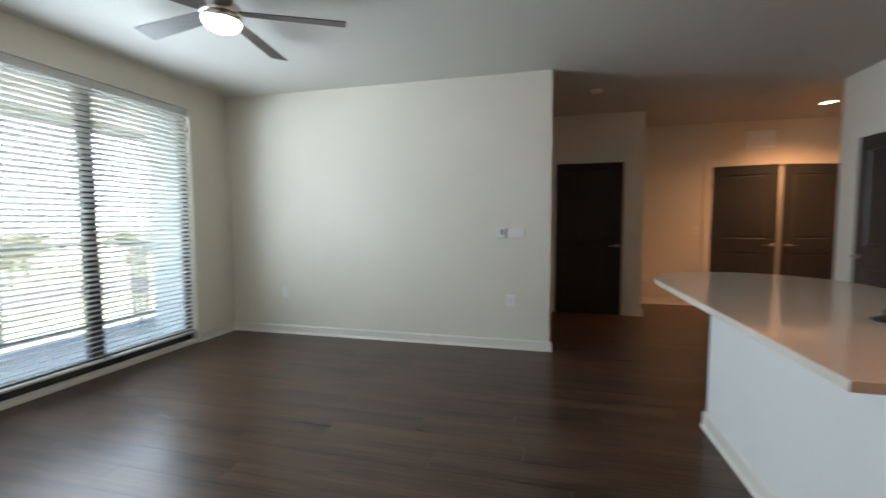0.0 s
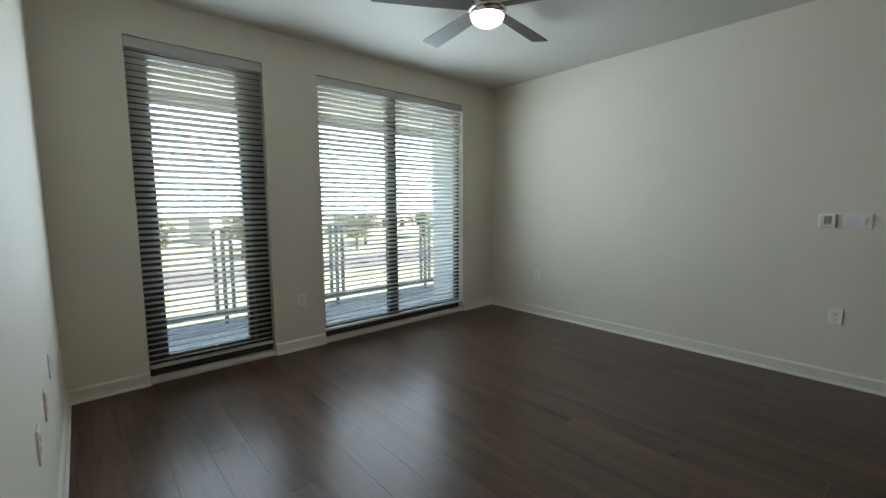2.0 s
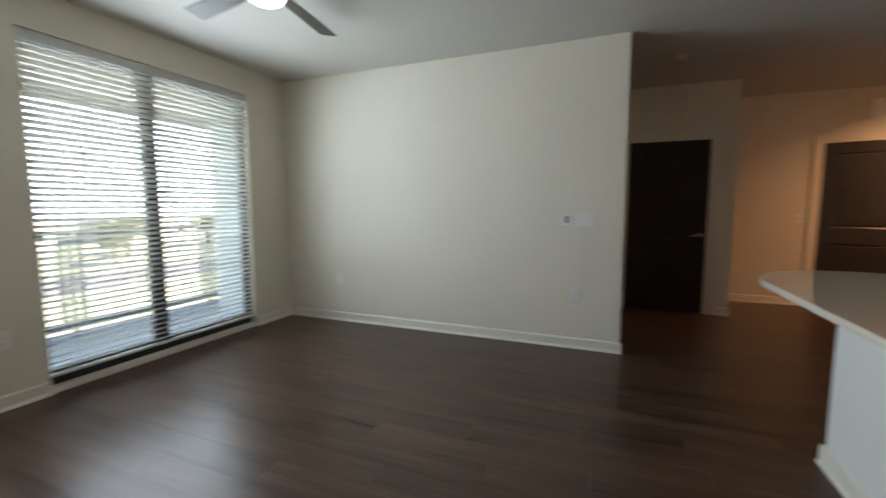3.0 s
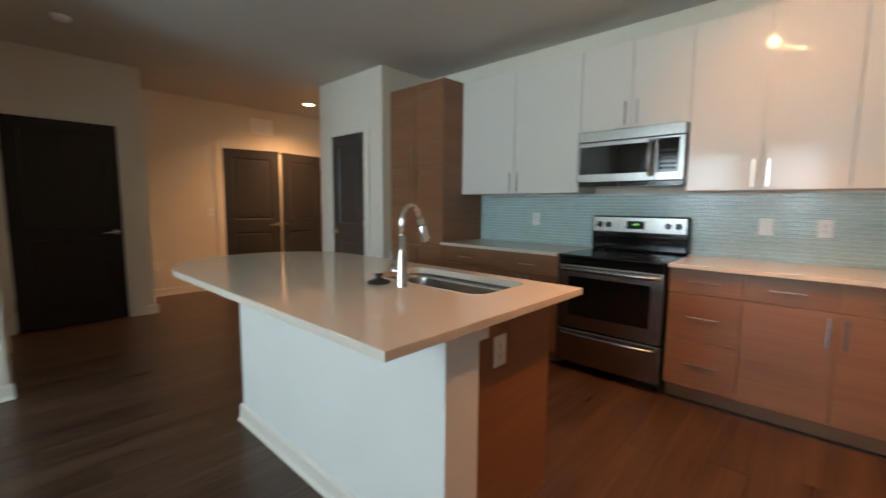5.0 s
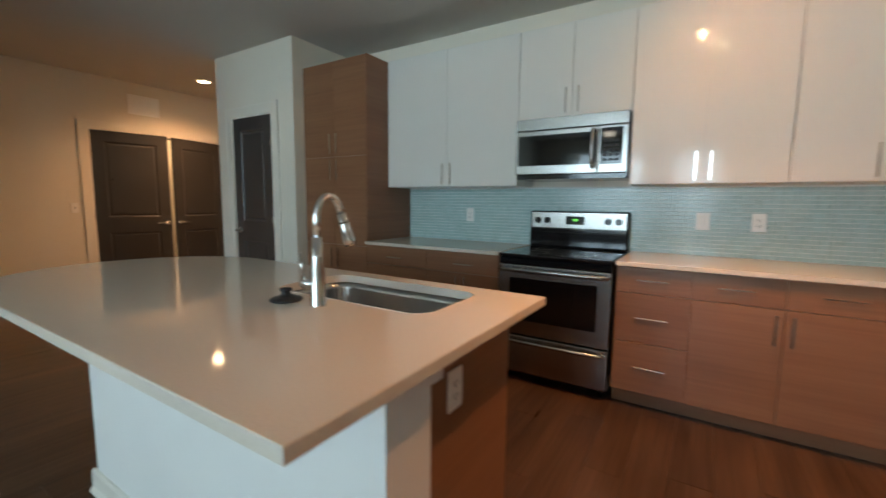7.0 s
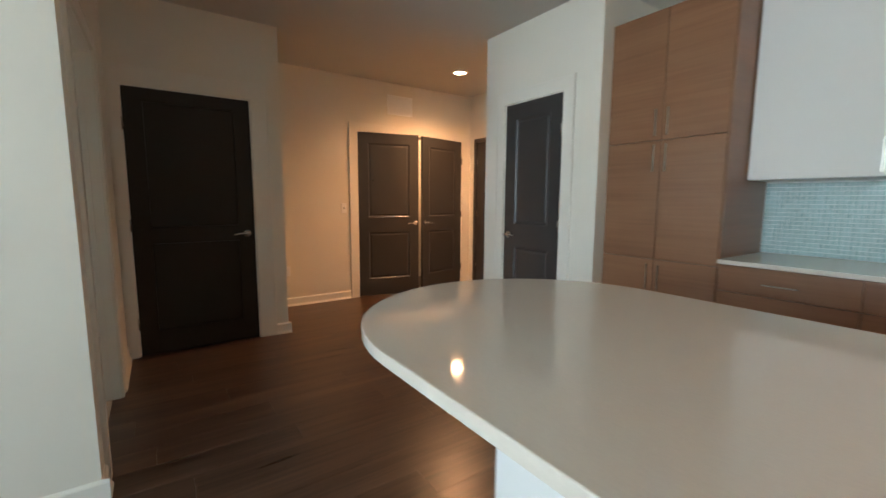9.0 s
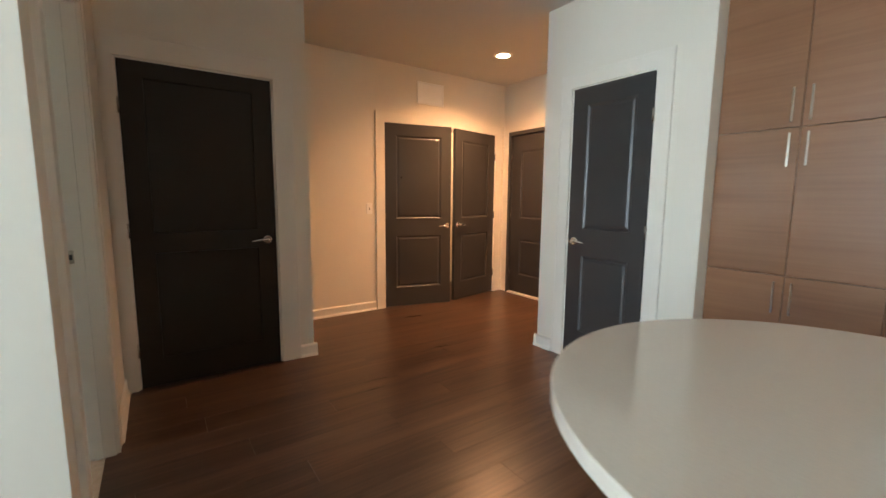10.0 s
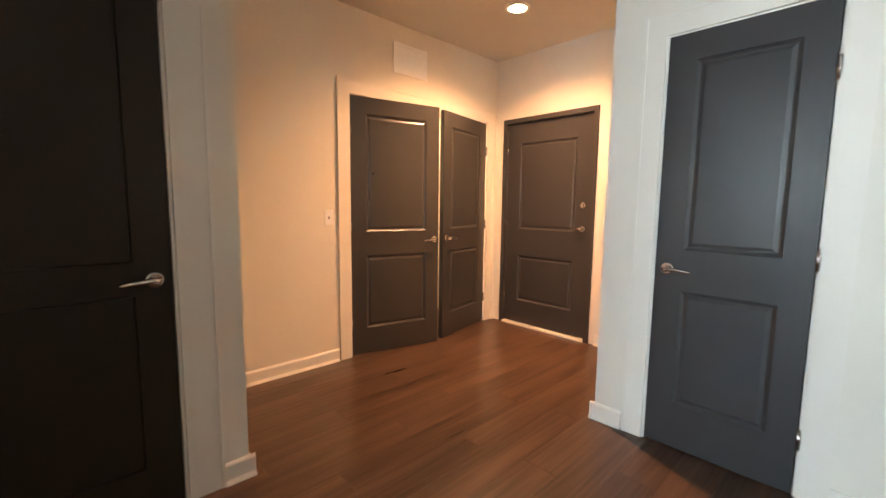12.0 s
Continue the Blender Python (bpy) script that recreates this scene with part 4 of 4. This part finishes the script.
sink = thing("kitchen_sink", pose(0, 0, 0), "undermounted stainless steel sink bowl set in the island", "sink")
bm = bmesh.new()
loops = []
for grow, z, r in ((0.012, ISL_T - 0.0305, SR), (0.003, ISL_T - 0.0305, SR), (-0.003, ISL_T - 0.06, SR), (-0.012, ISL_T - 0.20, SR), (-0.03, ISL_T - 0.225, SR * 0.8), (-0.07, ISL_T - 0.232, SR * 0.5)):
    loops.append([bm.verts.new((x, y, z)) for x, y in rounded(SX0 - grow, SX1 + grow, SY0 - grow, SY1 + grow, r)])
for a, b in zip(loops, loops[1:]):
    for i in range(len(a)):
        bm.faces.new((a[i], a[(i + 1) % len(a)], b[(i + 1) % len(a)], b[i])).smooth = True
bm.faces.new(loops[-1])
part("bowl", bm, SINKSTEEL, sink)
bm = bmesh.new()
lathe(bm, [(0, 0.003), (0.03, 0.002), (0.04, 0.004), (0.045, 0.001)], ((SX0 + SX1) / 2, (SY0 + SY1) / 2, ISL_T - 0.232), 24)
part("drain", bm, CHROME, sink)

fa = thing("kitchen_faucet", pose(4.972, 1.785, ISL_T), "chrome pull-down gooseneck kitchen faucet", "faucet")
bm = bmesh.new()
lathe(bm, [(0, 0), (0.026, 0), (0.0265, 0.003), (0.0255, 0.006), (0.0235, 0.11), (0.0185, 0.165), (0.0185, 0.167), (0.0172, 0.169), (0.0160, 0.23), (0, 0.23)], seg=24)
part("body", bm, CHROME, fa)
bm = bmesh.new()
arc = [(0, 0, 0.22), (0, 0, 0.28)] + [(0.050 - 0.050 * math.cos(radians(a)), -0.012 * a / 180, 0.285 + 0.078 * math.sin(radians(a))) for a in range(15, 166, 15)]
tube(bm, arc, 0.0122, 14)
part("spout", bm, CHROME, fa)
hd = Vector(arc[-1])
dirn = (Vector((0.128, -0.02, 0.205)) - hd).normalized()
bm = bmesh.new()
tube(bm, [hd, hd + dirn * 0.03, hd + dirn * 0.032, hd + dirn * 0.10, hd + dirn * 0.115], [0.015, 0.016, 0.0175, 0.022, 0.021], 16)
spray = part("spray_head", bm, CHROME, fa)
bm = bmesh.new()
tube(bm, [hd + dirn * 0.029, hd + dirn * 0.034], 0.0180, 16)
part("seal_ring", bm, RUBBER, spray)
bm = bmesh.new()
tube(bm, [(-0.004, 0.0, 0.072), (-0.012, 0.050, 0.072), (-0.013, 0.062, 0.072)], [0.0165, 0.0175, 0.013], 16)
hdl = part("handle", bm, CHROME, fa)
bm = bmesh.new()
tube(bm, [(-0.012, 0.052, 0.080), (-0.016, 0.056, 0.125), (-0.018, 0.060, 0.175)], [0.0065, 0.006, 0.0055], 10)
part("lever", bm, CHROME, hdl)
st = thing("sink_stopper", pose(4.960, 1.935, ISL_T), "black rubber sink stopper lying on the island top", "sink stopper")
bm = bmesh.new()
lathe(bm, [(0, 0), (0.052, 0.0), (0.056, 0.004), (0.053, 0.009), (0.03, 0.017), (0.018, 0.021), (0.015, 0.032), (0.021, 0.037), (0.020, 0.043), (0, 0.046)], seg=28)
part("disc", bm, RUBBER, st)

# ---- plates and fixtures on the walls ----


def plate_at(name, m, w, h, holes, label, category, group="", mat=None, rocker=False):
    """A wall plate whose front faces local -y; holes: dark slots (x0, x1, z0, z1)."""
    t = thing(name, m, label, category, group)
    part("cover", soft_box(-w / 2, w / 2, -0.007, -0.0005, -h / 2, h / 2, 0.003, 2), mat or PLASTIC, t)
    for x0, x1, z0, z1 in holes:
        part("slot", boxes((x0, x1, -0.0078, -0.0072, z0, z1)), SLOT, t)
    if rocker:
        part("rocker", soft_box(-0.016, 0.016, -0.011, -0.0072, -0.033, 0.033, 0.002, 1), mat or PLASTIC, t)
    return t


DUPLEX = [(-0.010, -0.007, 0.014, 0.026), (0.007, 0.010, 0.014, 0.026), (-0.003, 0.003, 0.006, 0.011), (-0.010, -0.007, -0.024, -0.012), (0.007, 0.010, -0.024, -0.012), (-0.003, 0.003, -0.032, -0.027)]
OUT = "white power outlets"
plate_at("power_outlet", pose(0.72, 4.25, 0.492, rz=SOUTH), 0.075, 0.118, DUPLEX, "white duplex power outlet low on the wall", "outlet", OUT)
plate_at("power_outlet", pose(3.338, 4.25, 0.503, rz=SOUTH), 0.078, 0.118, DUPLEX, "white duplex power outlet below the thermostat", "outlet", OUT)
for x in (1.074, 1.453, 1.823):
    plate_at("power_outlet", pose(x, 0, 0.55 if x > 1.2 else 0.60, rz=NORTH), 0.075, 0.118, DUPLEX, "white duplex power outlet on the south wall", "outlet", OUT)
for y, wd in ((2.528, 0.075), (0.727, 0.081), (0.42, 0.075), (-0.421, 0.10)):
    plate_at("power_outlet", pose(7.390, y, 1.160, rz=WEST), wd, 0.12, DUPLEX if wd < 0.08 else [], "white outlet plate on the tiled backsplash", "outlet", OUT, rocker=wd > 0.08)
plate_at("power_outlet", pose(5.026, 1.290, 0.744, rz=SOUTH), 0.078, 0.122, DUPLEX, "white duplex outlet on the island's brown end panel", "outlet", OUT)
plate_at("light_switch", pose(5.915, 7.12, 1.157, rz=SOUTH), 0.072, 0.12, [(-0.005, 0.005, -0.012, 0.012)], "white single light switch beside the laundry doors", "light switch")
plate_at("power_outlet", pose(0.0, 1.64, 0.46, rz=EAST), 0.075, 0.118, DUPLEX, "white duplex outlet between the balcony windows", "outlet", OUT)
plate_at("power_outlet", pose(5.20, 7.12, 0.42, rz=SOUTH), 0.075, 0.118, DUPLEX, "white duplex outlet low on the hall wall", "outlet", OUT)

th = thing("thermostat", pose(3.248, 4.25, 1.197, rz=SOUTH), "small white wall thermostat with grey screen", "thermostat")
part("case", soft_box(-0.046, 0.046, -0.024, -0.0005, -0.05, 0.05, 0.006, 2), PLASTIC, th)
part("screen", boxes((-0.016, 0.022, -0.0255, -0.0245, -0.026, 0.034)), SLOT, th, "grey display")
for k in range(4):
    part("text_bar", boxes((-0.013, 0.018, -0.0263, -0.0257, -0.021 + k * 0.015, -0.015 + k * 0.015)), PLASTIC, th)
sw = thing("light_switch", pose(3.39, 4.25, 1.195, rz=SOUTH), "white three-gang light switch plate beside the thermostat", "light switch")
part("cover", soft_box(-0.088, 0.088, -0.007, -0.0005, -0.055, 0.055, 0.003, 2), PLASTIC, sw)
for k in (-1, 0, 1):
    part("toggle", boxes((k * 0.046 - 0.0055, k * 0.046 + 0.0055, -0.020, -0.0072, -0.006, 0.010)), PLASTIC, sw)

vt = thing("air_vent", pose(6.717, 7.12, 2.495, rz=SOUTH), "white rectangular return air grille above the laundry doors", "air vent")
part("backing", boxes((-0.17, 0.17, -0.004, -0.0005, -0.108, 0.108)), GRILLE, vt)
part("frame", boxes((-0.185, 0.185, -0.012, -0.0045, 0.106, 0.124), (-0.185, 0.185, -0.012, -0.0045, -0.124, -0.106), (-0.185, -0.168, -0.012, -0.0045, -0.106, 0.106), (0.168, 0.185, -0.012, -0.0045, -0.106, 0.106)), GRILLE, vt)
fin = mesh_of("slat", boxes((-0.167, 0.167, -0.0065, 0.0065, -0.0008, 0.0008)), GRILLE)
for k in range(17):
    s = part("slat", fin, None, vt)
    s.matrix_basis = pose(0, -0.0105, -0.098 + k * 0.01225, rx=76)

# ---- ceiling fixtures ----
dl = thing("recessed_downlight", pose(7.05, 6.235, H), "round recessed ceiling downlight glowing warm", "downlight")
bm = bmesh.new()
lathe(bm, [(0.070, -0.0005), (0.095, -0.0005), (0.092, -0.008), (0.072, -0.012), (0.070, -0.006)], seg=40)
part("trim_ring", bm, TRIM, dl)
bm = bmesh.new()
lathe(bm, [(0, -0.006), (0.07, -0.006), (0.07, -0.001), (0, -0.001)], seg=32)
part("lens", bm, LENS, dl)
ll = thing("ceiling_light", pose(6.95, 7.62, H), "round flush ceiling light inside the laundry closet", "ceiling light")
bm = bmesh.new()
lathe(bm, [(0, -0.0005), (0.13, -0.0005), (0.13, -0.02), (0.12, -0.024)], seg=32)
part("base", bm, TRIM, ll)
bm = bmesh.new()
lathe(bm, [(0.12, -0.021), (0.11, -0.035), (0.06, -0.044), (0, -0.046)], seg=32)
part("diffuser", bm, LENS, ll)
sd = thing("smoke_detector", pose(4.215, 5.03, H), "small round white smoke detector on the ceiling", "smoke detector")
bm = bmesh.new()
lathe(bm, [(0, -0.0005), (0.062, -0.0005), (0.064, -0.012), (0.055, -0.030), (0.03, -0.036), (0, -0.036)], seg=32)
part("housing", bm, PLASTIC, sd)
tr = thing("track_light", pose(6.044, 0.765, H), "ceiling track light with three warm spot heads", "track light")
turn = math.degrees(math.atan2(0.075, 0.14))
bm = boxes((-0.32, 0.32, -0.018, 0.018, -0.022, -0.0005))
bm.transform(pose(0, 0, 0, rz=turn))
part("track", bm, TRIM, tr)
for (tx, ty), (ax, ay, az, watts, cone) in zip(TRACK, AIMS):
    aim = (ax, ay, az)
    p = Vector((tx - 6.044, ty - 0.765, -0.17))
    way = (Vector(aim) - Vector((tx, ty, 2.60))).normalized()
    bm = bmesh.new()
    tube(bm, [p + Vector((0, 0, 0.15)), p + Vector((0, 0, 0.03))], 0.007, 8)
    part("stem", bm, TRIM, tr)
    bm = bmesh.new()
    tube(bm, [p - way * 0.055, p - way * 0.05, p + way * 0.03], [0.018, 0.027, 0.030], 20, False)
    head = part("spot_head", bm, NICKEL, tr)
    bm = bmesh.new()
    lathe(bm, [(0, 0.022), (0.012, 0.018), (0.020, 0.008), (0.022, 0), (0.020, -0.008), (0.012, -0.018), (0, -0.022)], p + way * 0.045, 20)
    part("bulb", bm, BULB, head)

fan = thing("ceiling_fan", pose(1.668, 2.318, H), "five-blade ceiling fan with lit frosted bowl", "ceiling fan")
bm = bmesh.new()
lathe(bm, [(0, -0.0005), (0.075, -0.0005), (0.075, -0.03), (0.055, -0.045), (0.04, -0.05), (0.04, -0.075), (0.10, -0.085), (0.125, -0.11), (0.125, -0.155), (0.118, -0.165), (0, -0.165)], seg=36)
part("motor_housing", bm, NICKEL, fan, "brushed nickel motor housing")
bm = bmesh.new()
lathe(bm, [(0.118, -0.165), (0.120, -0.178), (0.116, -0.190), (0.108, -0.190)], seg=36)
part("light_ring", bm, NICKEL, fan)
bm = bmesh.new()
lathe(bm, [(0.110, -0.188), (0.108, -0.205), (0.095, -0.225), (0.065, -0.243), (0.03, -0.250), (0, -0.252)], seg=36)
part("light_bowl", bm, BOWL, fan, "glowing frosted glass bowl")
bm = bmesh.new()
outline = [(0.115, -0.050), (0.40, -0.064), (0.755, -0.072), (0.768, -0.062), (0.768, 0.062), (0.755, 0.072), (0.40, 0.064), (0.115, 0.050)]
prism(bm, outline, -0.003, 0.003)
blade_me = mesh_of("blade", bm, FANBLADE)
bm = bmesh.new()
prism(bm, [(0.11, -0.018), (0.20, -0.03), (0.27, -0.035), (0.27, 0.035), (0.20, 0.03), (0.11, 0.018)], 0.0035, 0.0085)
iron_me = mesh_of("blade_iron", bm, NICKEL)
for k in range(5):
    m = pose(0, 0, -0.130, rz=27 + 72 * k) @ pose(0, 0, 0, rx=11)
    ob = part("blade", blade_me, None, fan)
    ob.matrix_basis = m
    ir = part("blade_iron", iron_me, None, ob)

# ---- tiles of the backsplash ----


def mosaic(name, m, w, h, label, single=(0, 0)):
    """Small square glass tiles on a grouted bed; local x along the wall, front -y. Columns from single[0] to single[1] are tiles of their own."""
    t = thing(name, m, label, "tiles", kind="structure")
    part("grout_bed", boxes((0, w, -0.006, -0.0005, 0, h)), GROUT, t)
    verts, faces = [], []
    s, g, b, r2 = 0.0240, 0.0273, 0.0015, random.Random(3)
    sides = [(q, (q + 1) % 4, 4 + (q + 1) % 4, 4 + q) for q in range(4)]
    one = bpy.data.meshes.new("tile")
    one.from_pydata([(0, -0.0055, 0), (s, -0.0055, 0), (s, -0.0055, s), (0, -0.0055, s),
                     (b, -0.0095, b), (s - b, -0.0095, b), (s - b, -0.0095, s - b), (b, -0.0095, s - b)], [], [(4, 5, 6, 7)] + sides)
    one.materials.append(TILE_PIECE)
    for i in range(int(w / g)):
        for k in range(int(h / g)):
            x, z = i * g + 0.001, k * g + 0.001
            y = r2.uniform(0, 0.0006)
            tx, tz = r2.uniform(-0.00010, 0.00010), r2.uniform(-0.00010, 0.00010)
            if single[0] <= i < single[1]:
                ob = part("tile", one, None, t)
                ob.matrix_basis = pose(x, -y + 0.0003, z, rx=math.degrees(tz * 2 / s), rz=math.degrees(tx * 2 / s))
                continue
            n = len(verts)
            y = -0.0092 - y
            verts += [(x, -0.0055, z), (x + s, -0.0055, z), (x + s, -0.0055, z + s), (x, -0.0055, z + s),
                      (x + b, y - tx - tz, z + b), (x + s - b, y + tx - tz, z + b), (x + s - b, y + tx + tz, z + s - b), (x + b, y - tx + tz, z + s - b)]
            faces += [tuple(n + q for q in f) for f in [(4, 5, 6, 7)] + sides]
    me = bpy.data.meshes.new("tiles")
    me.from_pydata(verts, [], faces)
    me.materials.append(TILE)
    tagged(part("tiles", me, TILE, t), kind="stuff")


mosaic("backsplash_tiles", pose(7.400, 3.216, 0.926, rz=WEST), 4.01, 0.475, "pale teal glass mosaic tile backsplash with light grout", (76, 93))
mosaic("backsplash_tiles_south", pose(7.39, -0.800, 0.926, rz=NORTH), 1.98, 0.475, "pale teal glass mosaic tiles on the south wall")

# ---- floor planks ----
floor = tagged(new("floor"), "dark brown wood-look plank floor with satin sheen", "floor", kind="structure")
PW, PL = 0.182, 1.22
unit = mesh_of("plank", boxes((0, 1, 0, 1, -0.05, 0)), PLANK)
rects = [(0.0, 7.40, -0.80, 4.25), (3.68, 7.95, 4.25, 7.13), (6.10, 7.76, 7.13, 7.98)]
prng = random.Random(11)
for x0, x1, y0, y1 in rects:
    row = math.floor((y0 + 0.86) / PW)
    while row * PW - 0.86 < y1:
        ya, yb = max(y0, row * PW - 0.86), min(y1, (row + 1) * PW - 0.86)
        start = -3.0 + ((row * 0.437) % 1.0) * PL + 0.05 * math.sin(row * 5.1)
        while start < x1:
            xa, xb = max(x0, start), min(x1, start + PL)
            if xb - xa > 0.02 and yb - ya > 0.01:
                ob = part("plank", unit, None, floor)
                ob.location = (xa, ya, prng.uniform(-0.0004, 0.0))
                ob.scale = (xb - xa - 0.0012, yb - ya - 0.0012, 1)
            start += PL
        row += 1
